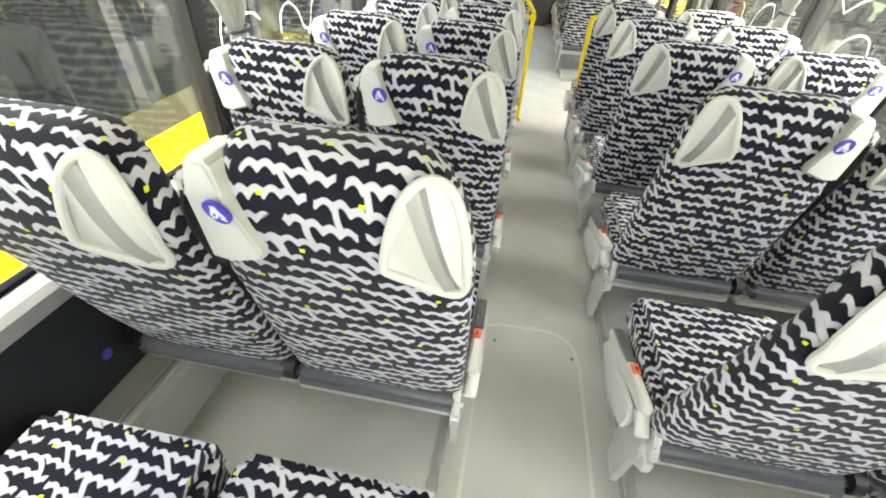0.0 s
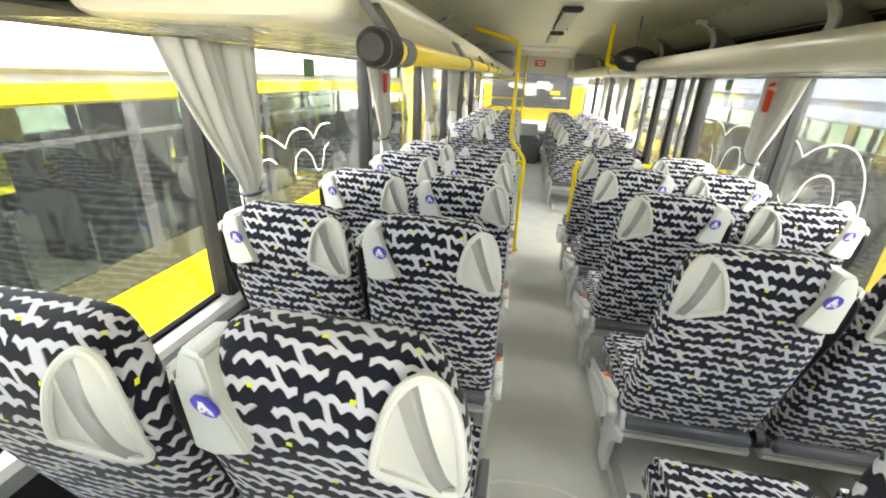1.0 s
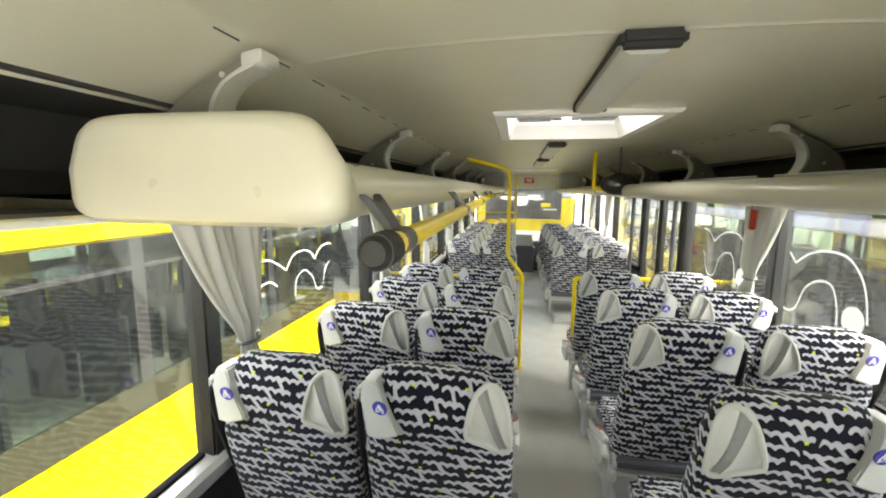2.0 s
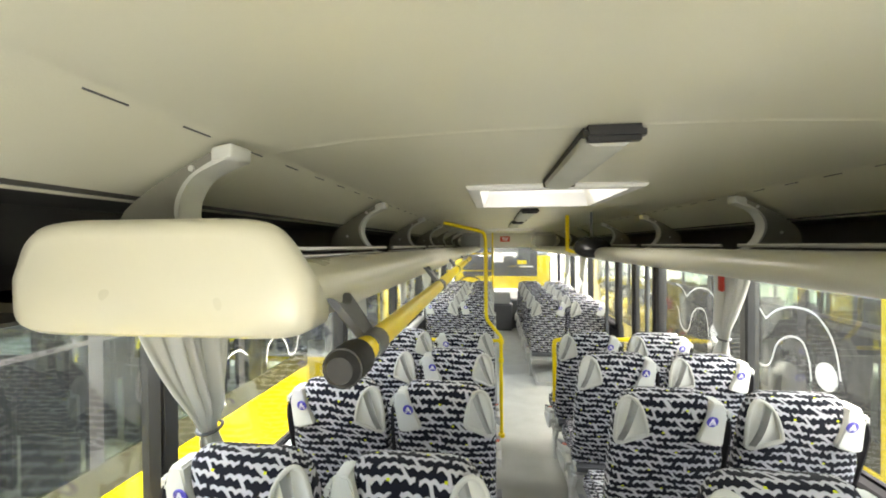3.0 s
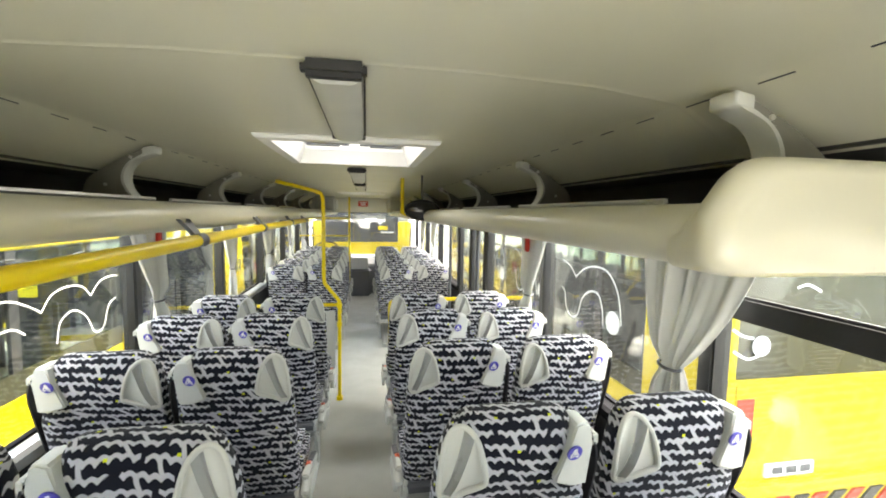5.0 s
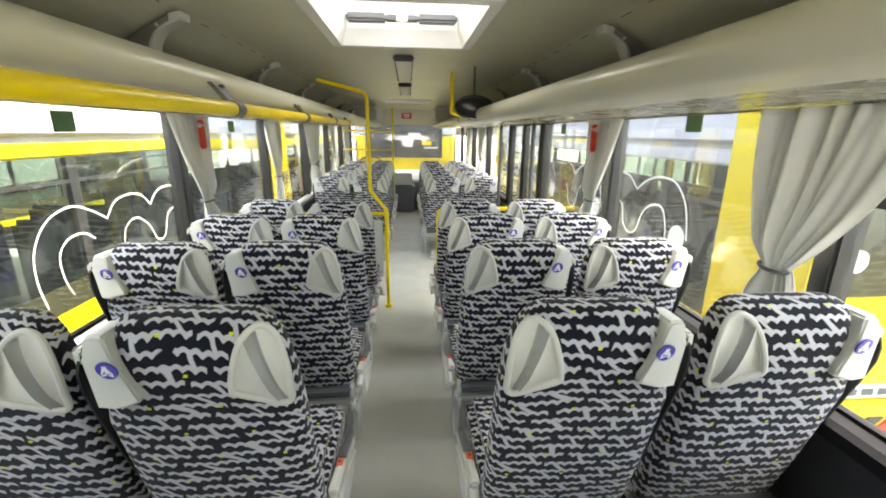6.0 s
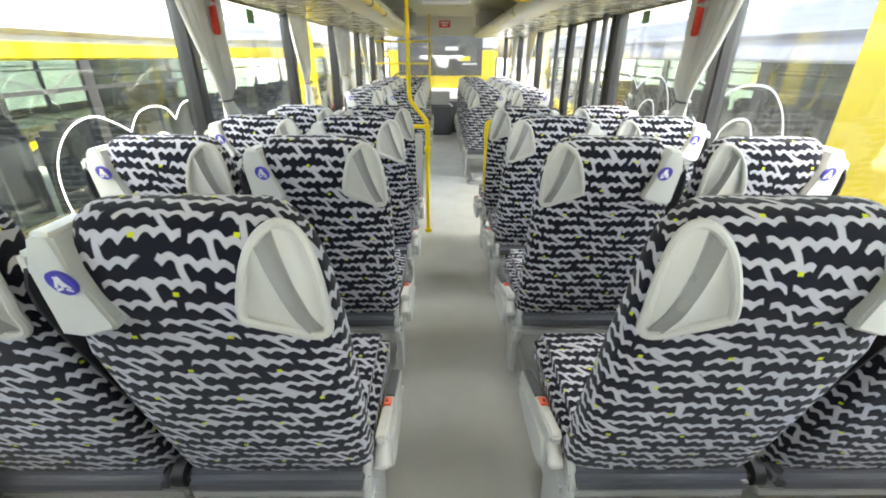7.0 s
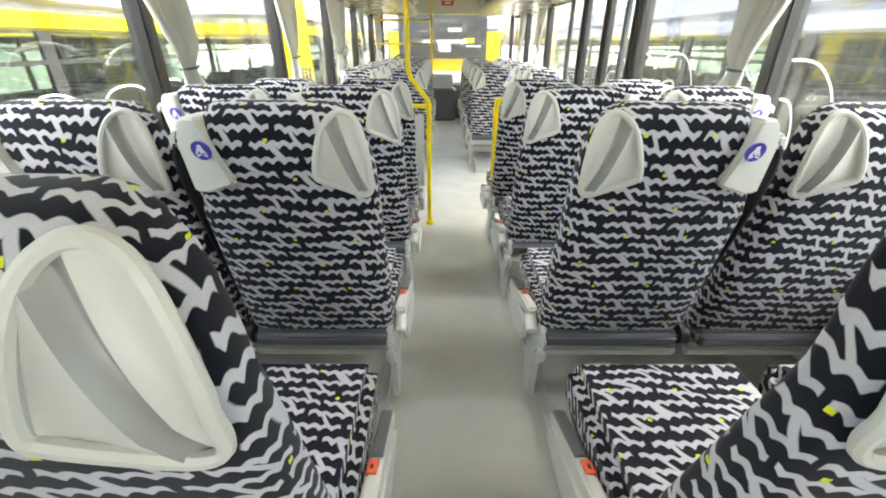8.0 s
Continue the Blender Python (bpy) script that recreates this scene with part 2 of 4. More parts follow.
# ---------------------------------------------------------------- mesh helpers
def part(name, bm, mat, parent=None, label="", smooth=40):
    me = bpy.data.meshes.new(name)
    bmesh.ops.recalc_face_normals(bm, faces=bm.faces)
    bm.to_mesh(me)
    bm.free()
    for m in mat if isinstance(mat, (list, tuple)) else [mat]:
        me.materials.append(m)
    if smooth:
        me.shade_smooth()
        me.set_sharp_from_angle(angle=radians(smooth))
    ob = new(name, me)
    ob.parent = parent
    if label:
        tagged(ob, label)
    return ob


def empty(name, label, category, group="", kind=""):
    return tagged(new(name), label, category, group, kind)


def box(bm, lo, hi, bevel=0.0, seg=2):
    c = [(a + b) / 2 for a, b in zip(lo, hi)]
    s = [abs(b - a) for a, b in zip(lo, hi)]
    r = bmesh.ops.create_cube(bm, size=1.0, matrix=Matrix.Translation(c) @ Matrix.Diagonal((*s, 1)))
    if bevel:
        es = {e for v in r["verts"] for e in v.link_edges}
        bmesh.ops.bevel(bm, geom=list(es), offset=bevel, segments=seg, affect="EDGES", clamp_overlap=True)
    return bm


def cyl(bm, a, b, r, seg=14, r2=None):
    a, b = Vector(a), Vector(b)
    m = Matrix.Translation((a + b) / 2) @ (b - a).to_track_quat("Z", "Y").to_matrix().to_4x4()
    bmesh.ops.create_cone(bm, cap_ends=True, segments=seg, radius1=r, radius2=r if r2 is None else r2, depth=(b - a).length, matrix=m)
    return bm


def spline(pts, n=6, closed=False):
    """Catmull-Rom points through pts."""
    p = [Vector(q) for q in pts]
    out = []
    last = len(p) if closed else len(p) - 1
    for i in range(last):
        g = lambda k: p[k % len(p)] if closed else p[min(max(k, 0), len(p) - 1)]
        p0, p1, p2, p3 = g(i - 1), g(i), g(i + 1), g(i + 2)
        for j in range(n):
            t = j / n
            out.append(0.5 * (2 * p1 + (p2 - p0) * t + (2 * p0 - 5 * p1 + 4 * p2 - p3) * t * t + (3 * p1 - p0 - 3 * p2 + p3) * t ** 3))
    if not closed:
        out.append(p[-1])
    return out


def tube(bm, pts, r, seg=10, closed=False):
    pts = [Vector(q) for q in pts]
    n = len(pts)
    rings, up = [], None
    for i, q in enumerate(pts):
        d = (pts[(i + 1) % n] - pts[i - 1]) if closed else (pts[min(i + 1, n - 1)] - pts[max(i - 1, 0)])
        d.normalize()
        if up is None:
            up = d.orthogonal().normalized()
        up = (up - d * up.dot(d)).normalized()
        side = d.cross(up)
        rings.append([bm.verts.new(q + r * (math.cos(a) * up + math.sin(a) * side)) for a in (2 * math.pi * k / seg for k in range(seg))])
    loft_faces(bm, rings, closed)
    return bm


def loft_faces(bm, rings, closed=False, caps=True):
    k = len(rings[0])
    for i in range(len(rings) if closed else len(rings) - 1):
        a, b = rings[i], rings[(i + 1) % len(rings)]
        for j in range(k):
            bm.faces.new((a[j], a[(j + 1) % k], b[(j + 1) % k], b[j]))
    if caps and not closed:
        bm.faces.new(rings[0][::-1])
        bm.faces.new(rings[-1])


def prism(bm, profile, axis, lo, hi, bevel=0.0, seg=2):
    """A closed 2D profile drawn out along one axis (0 x, 1 y, 2 z)."""
    def put(a, b, w):
        c = [a, b]
        c.insert(axis, w)
        return bm.verts.new(c)
    r0, r1 = [put(a, b, lo) for a, b in profile], [put(a, b, hi) for a, b in profile]
    before = set(bm.edges)
    loft_faces(bm, [r0, r1])
    if bevel:
        bmesh.ops.bevel(bm, geom=[e for e in bm.edges if e not in before], offset=bevel, segments=seg, affect="EDGES", clamp_overlap=True)
    return bm


def cloth_uv(bm, unfold):
    """Lay the cloth over the form: unfold gives the flat place of a point."""
    lay = bm.loops.layers.uv.new("UVMap")
    for f in bm.faces:
        for l in f.loops:
            l[lay].uv = unfold(l.vert.co)


def unfold_back(c):
    deep = c.y - back_y(c.z) - 0.004
    u = c.x + math.copysign(max(0.0, deep), c.x) * min(1.0, max(0.0, (abs(c.x) - 0.10) / 0.06))
    return u, c.z + max(0.0, deep) * min(1.0, max(0.0, (c.z - 1.06) / 0.03))


def unfold_cushion(c):
    drop = max(0.0, 0.468 - c.z)
    u = c.x + math.copysign(drop, c.x) * min(1.0, max(0.0, (abs(c.x) - 0.16) / 0.05))
    return u, c.y + 0.9 + drop * min(1.0, max(0.0, (c.y - 0.58) / 0.06))


# ---------------------------------------------------------------- plan
def floor_z(y):
    """Aisle floor: level in front, climbing gently to the rear."""
    return 0.035 * max(0.0, 4.5 - y)


WALL = 1.23
FRONT, REAR = 10.0, -0.75
SILL, LINTEL = 0.82, 1.70
PILLARS_L = (0.12, 1.60, 3.14, 4.62, 6.12, 7.62, 9.1)
PILLARS_R = (0.12, 1.72, 3.12, 4.45, 5.75, 7.25, 8.75)

# ---------------------------------------------------------------- structure
def build_floor():
    bm = bmesh.new()
    ys = [REAR, 4.5, FRONT + 0.3]
    top = [[bm.verts.new((x, y, floor_z(y))) for x in (-WALL, WALL)] for y in ys]
    bot = [[bm.verts.new((x, y, -0.12)) for x in (-WALL, WALL)] for y in ys]
    for i in range(2):
        bm.faces.new((top[i][0], top[i][1], top[i + 1][1], top[i + 1][0]))
        bm.faces.new((bot[i][1], bot[i][0], bot[i + 1][0], bot[i + 1][1]))
        for k in (0, 1):
            bm.faces.new((top[i][k], bot[i][k], bot[i + 1][k], top[i + 1][k]))
    bm.faces.new((top[0][0], bot[0][0], bot[0][1], top[0][1]))
    bm.faces.new((top[2][0], bot[2][0], bot[2][1], top[2][1]))
    return tagged(part("floor", bm, FLOORM, smooth=0), "grey speckled vinyl floor of the bus aisle", "floor", kind="structure")


def platform(side, y0, y1, h=0.05):
    bm = bmesh.new()
    a, b = 0.285, WALL - 0.002
    xs = (side * a, side * b)
    t = [[bm.verts.new((x, y, floor_z(y) + h)) for x in xs] for y in (y0, y1)]
    u = [[bm.verts.new((x, y, floor_z(y) - 0.01)) for x in xs] for y in (y0, y1)]
    bm.faces.new((t[0][0], t[0][1], t[1][1], t[1][0]))
    bm.faces.new((u[0][0], u[0][1], u[1][1], u[1][0]))
    for p, q in (((0, 0), (0, 1)), ((0, 1), (1, 1)), ((1, 1), (1, 0)), ((1, 0), (0, 0))):
        bm.faces.new((t[p[0]][p[1]], t[q[0]][q[1]], u[q[0]][q[1]], u[p[0]][p[1]]))
    ob = tagged(part("seat_platform", bm, FLOORM, smooth=0), "low grey vinyl platform under the bus seats", "platform", kind="structure")
    e = bmesh.new()
    prof = [(side * (a - 0.004), -0.008), (side * (a - 0.004), 0.004), (side * (a + 0.03), 0.004), (side * (a + 0.03), -0.002), (side * (a + 0.003), -0.002), (side * (a + 0.003), -0.008)]
    r = [[e.verts.new((x, y, floor_z(y) + h + z)) for x, z in prof] for y in (y0, y1)]
    loft_faces(e, r)
    part("edge_strip", e, STEEL, ob, "pale metal edge strip", smooth=0)
    return ob


def build_walls():
    for side, pillars, nm in ((-1, PILLARS_L, "wall_left"), (1, PILLARS_R, "wall_right")):
        spans = [(REAR, FRONT)] if side < 0 else [(REAR, 4.5), (5.7, FRONT)]
        bm = bmesh.new()
        for a, b in spans:
            box(bm, (side * WALL, a, -0.1), (side * (WALL + 0.07), b, SILL))
        box(bm, (side * WALL, REAR, LINTEL), (side * (WALL + 0.07), FRONT, 2.1))
        ob = tagged(part(nm, bm, DARKWALL, smooth=0), "dark lower side wall of the bus under the windows", "wall", kind="structure")
        for a, b in spans:
            s = bmesh.new()
            prism(s, [(side * (WALL - 0.035), SILL - 0.045), (side * (WALL - 0.035), SILL - 0.005), (side * (WALL - 0.02), SILL + 0.012), (side * (WALL + 0.03), SILL + 0.02), (side * (WALL + 0.03), SILL - 0.045)], 1, a, b)
            part("window_sill", s, STEEL if side < 0 else SILLM, ob, "window sill strip", smooth=0)
            d = bmesh.new()
            prism(d, [(side * (WALL - 0.11), 0.02), (side * (WALL - 0.11), 0.20), (side * (WALL - 0.08), 0.26), (side * (WALL - 0.003), 0.27), (side * (WALL - 0.003), 0.02)], 1, a, b)
            for v in d.verts:
                v.co.z += floor_z(v.co.y)
            part("heater_duct", d, PANEL, ob, "grey heater duct with rail along the wall", smooth=0)
            tb = bmesh.new()
            tube(tb, [(side * (WALL - 0.095), a, floor_z(a) + 0.275), (side * (WALL - 0.095), min(4.5, b - 0.01), floor_z(4.5) + 0.275), (side * (WALL - 0.095), b, floor_z(b) + 0.275)], 0.014, 8)
            part("duct_rail", tb, STEEL, ob)
        for k, y in enumerate(pillars):
            p = bmesh.new()
            box(p, (side * (WALL - 0.012), y - 0.034, SILL), (side * (WALL + 0.065), y + 0.034, LINTEL), 0.008)
            part("window_pillar", p, BLACK, ob, "black rubber-edged window pillar")
        edges = [REAR, *pillars, FRONT]
        n = 0
        for a, b in zip(edges, edges[1:]):
            if side > 0 and abs(a - 4.45) < 0.01:
                continue
            n += 1
            w = tagged(new(f"window_{'l' if side < 0 else 'r'}{n}"), "bus side window with clear tinted glass", "window", kind="structure")
            g = bmesh.new()
            box(g, (side * (WALL + 0.030), a + 0.03, SILL), (side * (WALL + 0.035), b - 0.03, LINTEL))
            part("pane", g, GLASS, w, smooth=0).visible_shadow = False
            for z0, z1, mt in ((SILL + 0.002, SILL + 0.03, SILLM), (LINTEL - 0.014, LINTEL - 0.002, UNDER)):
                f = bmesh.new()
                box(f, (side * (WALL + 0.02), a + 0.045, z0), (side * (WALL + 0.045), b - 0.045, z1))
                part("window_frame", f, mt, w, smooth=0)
    bm = bmesh.new()
    for lo, hi in (((-WALL - 0.07, -0.1), (WALL + 0.07, 0.95)), ((-WALL - 0.07, 1.75), (WALL + 0.07, 2.2)), ((-WALL - 0.07, 0.95), (-1.0, 1.75)), ((1.0, 0.95), (WALL + 0.07, 1.75))):
        box(bm, (lo[0], REAR - 0.1, lo[1]), (hi[0], REAR, hi[1]))
    tagged(part("wall_rear", bm, PANEL, smooth=0), "plain grey rear wall of the bus round an assumed window", "wall", kind="structure")
    # rear window is assumed, an unseen opening to let light onto the seat backs
    w = tagged(new("window_rear"), "clear rear window assumed in the unseen bus end", "window", kind="structure")
    g = bmesh.new()
    box(g, (-1.0, REAR - 0.05, 0.95), (1.0, REAR - 0.045, 1.75))
    part("pane", g, GLASS, w, smooth=0).visible_shadow = False


def ceiling_profile():
    """Half cross-section of the ceiling from the middle to the side."""
    return [(0.0, 2.038), (0.30, 2.036), (0.55, 2.026), (0.74, 2.004), (0.752, 2.000), (0.95, 1.880)]


def build_ceiling():
    prof = ceiling_profile()
    pts = [(-x, z) for x, z in prof[::-1]] + prof[1:]
    bm = bmesh.new()
    hy0, hy1, hx = 2.16, 2.96, 0.30
    ys = [REAR, 1.314, 1.322, 1.33, 1.338, 1.346, hy0, hy1, 4.472, 4.48, 4.486, 4.492, 4.50, 6.9, 7.3, FRONT]
    xs = sorted({*(x for x, _ in pts), -hx, hx})
    zf = lambda x: float(np.interp(abs(x), [p[0] for p in prof], [p[1] for p in prof]))
    grid = [[bm.verts.new((x, y, zf(x) + (-0.002 if abs(y - 1.33) < 1e-4 or abs(y - 4.486) < 1e-4 else 0))) for x in xs] for y in ys]
    for i in range(len(ys) - 1):
        for j in range(len(xs) - 1):
            cx = (xs[j] + xs[j + 1]) / 2
            if abs(cx) < hx and (abs(ys[i] - hy0) < 1e-6 or abs(ys[i] - 6.9) < 1e-6):
                continue
            bm.faces.new((grid[i][j], grid[i + 1][j], grid[i + 1][j + 1], grid[i][j + 1]))
    tagged(part("ceiling", bm, CEIL, smooth=25), "beige laminate bus ceiling with curved sides and cross seams", "ceiling", kind="structure")
    bm = bmesh.new()
    box(bm, (-WALL - 0.07, REAR - 0.1, 2.13), (-0.36, FRONT, 2.2))
    box(bm, (0.36, REAR - 0.1, 2.13), (WALL + 0.07, FRONT, 2.2))
    for a, b in ((REAR - 0.1, 2.1), (3.02, 6.85), (7.35, FRONT)):
        box(bm, (-0.36, a, 2.13), (0.36, b, 2.2))
    tagged(part("roof", bm, PANEL, smooth=0), "bus roof skin above the ceiling", "roof", kind="structure")


def hatch(y0, y1):
    th = empty("roof_hatch", "white roof hatch with a cover glowing in place of daylight", "hatch", "roof hatches")
    bm = bmesh.new()
    rings = []
    for dx, dy, z in ((0.345, 0.045, 2.042), (0.355, 0.055, 2.030), (0.345, 0.045, 2.018), (0.30, 0.0, 2.016), (0.27, -0.03, 2.09), (0.262, -0.035, 2.15)):
        rings.append([bm.verts.new((sx * dx, y, z)) for sx, y in ((-1, y0 - dy), (1, y0 - dy), (1, y1 + dy), (-1, y1 + dy))])
    loft_faces(bm, rings, caps=False)
    part("hatch_frame", bm, WHITE, th, smooth=0)
    bm = bmesh.new()
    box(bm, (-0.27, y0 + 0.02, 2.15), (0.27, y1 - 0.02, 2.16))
    part("cover", bm, COVERGLOW, th, "pale cover that glows in place of daylight", smooth=0)
    bm = bmesh.new()
    yb = y1 - 0.12
    box(bm, (-0.26, yb - 0.03, 2.10), (-0.07, yb + 0.04, 2.135), 0.01)
    box(bm, (0.07, yb - 0.03, 2.10), (0.26, yb + 0.04, 2.135), 0.01)
    box(bm, (-0.075, yb - 0.02, 2.105), (0.075, yb + 0.03, 2.13), 0.005)
    part("latch_bar", bm, SHELL, th, "dark latch bar across the hatch")
    bm = bmesh.new()
    box(bm, (-0.025, yb - 0.026, 2.098), (0.025, yb - 0.019, 2.128), 0.002)
    part("latch_plate", bm, WHITE, th)
    return th


def strip_lamp(y0, y1):
    th = empty("ceiling_lamp", "long frosted ceiling strip lamp, switched off, with black end caps", "lamp", "ceiling strip lamps")
    bm = bmesh.new()
    prism(bm, [(-0.055, 2.036), (-0.05, 2.012), (-0.03, 2.002), (0.03, 2.002), (0.05, 2.012), (0.055, 2.036)], 1, y0 + 0.055, y1)
    part("diffuser", bm, TRIM, th)
    bm = bmesh.new()
    box(bm, (-0.062, y0, 2.003), (0.062, y0 + 0.04, 2.036), 0.010)
    box(bm, (-0.0585, y0 + 0.035, 2.024), (-0.0545, y1, 2.036))
    box(bm, (0.0545, y0 + 0.035, 2.024), (0.0585, y1, 2.036))
    box(bm, (-0.0585, y1 - 0.002, 2.008), (0.0585, y1 + 0.008, 2.036), 0.003)
    part("end_cap", bm, BLACK, th, "black end cap and edging")
    return th


# ---------------------------------------------------------------- luggage racks
BRACKETS = (1.185, 2.285, 3.36, 4.40, 5.45, 6.50, 7.55)


def build_rack(side):
    th = empty("luggage_rack", "beige overhead luggage rack with a dark open shelf", "luggage rack", "luggage racks")
    y1 = 8.9
    # torpedo-shaped front beam
    prof = [(0.475, 1.735), (0.485, 1.700), (0.52, 1.682), (0.60, 1.678), (0.68, 1.690), (0.68, 1.752), (0.60, 1.770), (0.51, 1.768)]
    bm = bmesh.new()
    ring = [(Vector((side * x, 0, z))) for x, z in prof]
    ring = spline(ring, 3, True)
    rings = [[bm.verts.new((p.x, y, p.z)) for p in ring] for y in (0.95, 2.5, 4.0, 6.0, y1)]
    loft_faces(bm, rings)
    part("front_beam", bm, RACK, th)
    # bulbous rear end
    bm = bmesh.new()
    rings = []
    for y, cx, cz, hw, hh in ((0.900, 0.675, 1.752, 0.178, 0.056), (0.905, 0.675, 1.752, 0.194, 0.068), (0.916, 0.673, 1.753, 0.203, 0.0745), (0.928, 0.672, 1.753, 0.206, 0.077),
                              (0.940, 0.669, 1.750, 0.202, 0.074), (0.955, 0.660, 1.741, 0.190, 0.065), (0.972, 0.646, 1.730, 0.173, 0.053), (0.995, 0.630, 1.724, 0.155, 0.046)):
        ring = []
        for k in range(40):
            t = 2 * math.pi * k / 40
            ct, st = math.cos(t), math.sin(t)
            px, pz = math.copysign(abs(ct) ** 0.24, ct), math.copysign(abs(st) ** 0.32, st)
            skew = 0.045 * max(0, pz) if px < 0 else -0.025 * max(0, pz)
            ring.append(bm.verts.new((side * (cx + hw * px + skew), y, cz + hh * pz)))
        rings.append(ring)
    loft_faces(bm, rings)
    part("end_pod", bm, RACK, th, "rounded beige end pod")
    bm = bmesh.new()
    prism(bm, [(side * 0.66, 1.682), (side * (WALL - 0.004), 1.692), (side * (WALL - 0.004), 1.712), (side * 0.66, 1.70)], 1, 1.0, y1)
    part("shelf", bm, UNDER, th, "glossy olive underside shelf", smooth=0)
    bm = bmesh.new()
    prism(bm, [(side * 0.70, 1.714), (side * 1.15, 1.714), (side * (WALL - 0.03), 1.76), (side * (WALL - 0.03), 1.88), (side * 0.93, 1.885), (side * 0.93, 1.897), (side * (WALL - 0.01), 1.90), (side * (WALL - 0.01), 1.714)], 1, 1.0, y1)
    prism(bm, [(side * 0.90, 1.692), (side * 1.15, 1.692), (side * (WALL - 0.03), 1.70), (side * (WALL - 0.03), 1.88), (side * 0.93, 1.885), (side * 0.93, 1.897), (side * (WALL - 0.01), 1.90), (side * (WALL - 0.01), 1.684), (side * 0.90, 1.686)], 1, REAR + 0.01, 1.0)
    part("shelf_lining", bm, DARKIN, th, "dark inner faces of the shelf", smooth=0)
    for a, b in ((1.30, 2.2), (2.33, 3.28), (3.4, 4.34), (4.46, 5.4)):
        for x, z, r in ((0.705, 1.785, 0.007), (0.725, 1.766, 0.005)):
            bm = bmesh.new()
            tube(bm, [(side * x, a, z), (side * x, b, z)], r, 6)
            part("shelf_rail", bm, STEEL, th)
    for y in BRACKETS:
        bm = bmesh.new()
        out = spline([(0.70, 1.760), (0.775, 1.772), (0.822, 1.815), (0.836, 1.870), (0.806, 1.925), (0.735, 1.962)], 4)
        inn = spline([(0.970, 1.720), (0.970, 1.785), (0.962, 1.835), (0.935, 1.872), (0.85, 1.928), (0.735, 1.984)], 4)
        out, inn = [Vector((p[0], p[1])) for p in out], [Vector((p[0], p[1])) for p in inn]
        cl = [(p + q) / 2 for p, q in zip(out, inn)]
        poly = [(side * p.x, p.y) for p in out + inn[::-1]]
        prism(bm, poly, 1, y - 0.028, y + 0.028, 0.004, 1)
        br = part("bracket", bm, BRKT, th, "curved grey bracket up to the ceiling")
        bm = bmesh.new()
        loft_faces(bm, [[bm.verts.new((side * q.x, yy, q.y)) for q, yy in ((p, y - 0.031), (p, y + 0.031), (p2, y + 0.031), (p2, y - 0.031))] for p, p2 in ((o + (o - i).normalized() * 0.006, o - (o - i).normalized() * 0.004) for o, i in zip(out, inn))])
        bmesh.ops.recalc_face_normals(bm, faces=bm.faces)
        part("flange", bm, TRIM, br, "pale front flange")
        bm = bmesh.new()
        prism(bm, [(side * 0.722, 1.957), (side * 0.722, 1.986), (side * 0.765, 1.978), (side * 0.765, 1.949)], 1, y - 0.033, y + 0.033, 0.004, 1)
        part("tip_block", bm, TRIM, br, "pale end block screwed to the ceiling")
        for q in (cl[9], cl[-4]):
            bm = bmesh.new()
            cyl(bm, (side * q.x, y - 0.032, q.y), (side * q.x, y - 0.027, q.y), 0.006, 8)
            part("screw", bm, STEEL, br)
    return th


def build_bar():
    th = empty("grab_rail", "yellow tubular grab rail hung under the luggage rack", "grab rail")
    bm = bmesh.new()
    tube(bm, [(-0.421, 0.925, 1.650), (-0.426, 1.82, 1.658), (-0.440, 2.66, 1.664), (-0.455, 4.3, 1.672)], 0.0178, 14)
    part("tube", bm, YELLOW, th)
    bm = bmesh.new()
    cyl(bm, (-0.421, 0.898, 1.650), (-0.421, 0.950, 1.650), 0.0245, 18)
    cyl(bm, (-0.421, 0.888, 1.650), (-0.421, 0.899, 1.650), 0.016, 18, 0.023)
    part("end_cap", bm, BLACK, th, "black rubber end cap")
    for y, x, z in ((1.02, -0.4215, 1.6508), (1.835, -0.426, 1.658), (2.68, -0.440, 1.664), (3.52, -0.448, 1.668), (4.2, -0.454, 1.671)):
        bm = bmesh.new()
        top = spline([(y - 0.036, 1.722, 0), (y - 0.018, 1.710, 0), (y + 0.018, 1.710, 0), (y + 0.036, 1.722, 0)], 3)
        prism(bm, [(p.x, p.y) for p in top] + [(y + 0.024, z + 0.03), (y + 0.022, z + 0.004), (y - 0.022, z + 0.004), (y - 0.024, z + 0.03)], 0, x - 0.010, x + 0.004, 0.003, 1)
        for v in bm.verts:
            v.co.x -= 0.78 * max(0.0, v.co.z - z - 0.01)
        cyl(bm, (x, y - 0.024, z), (x, y + 0.024, z), 0.0208, 14)
        part("hanger", bm, SHELL, th, "dark grey flared hanger")
    return th


# ---------------------------------------------------------------- seats
LEAN = 0.29


def back_y(z):
    """Rear face of the backrest, leaning to the rear as it rises."""
    return 0.02 + (0.95 - z) * LEAN if z < 0.95 else 0.02 + 1.6 * (z - 0.95) ** 2


def squash(z, z0, k):
    return z if z < z0 else z0 + (z - z0) * k


BACK = [(0.385, -0.222, 0.222, 0.085), (0.40, -0.226, 0.226, 0.10), (0.55, -0.226, 0.228, 0.115), (0.70, -0.225, 0.228, 0.11), (0.84, -0.222, 0.228, 0.105),
        (0.90, -0.205, 0.228, 0.10), (0.95, -0.185, 0.226, 0.10), (1.00, -0.175, 0.220, 0.10), (1.05, -0.170, 0.208, 0.10), (1.09, -0.168, 0.190, 0.10),
        (1.12, -0.165, 0.168, 0.094), (1.138, -0.158, 0.150, 0.080), (1.148, -0.145, 0.132, 0.055), (1.152, -0.12, 0.105, 0.025)]
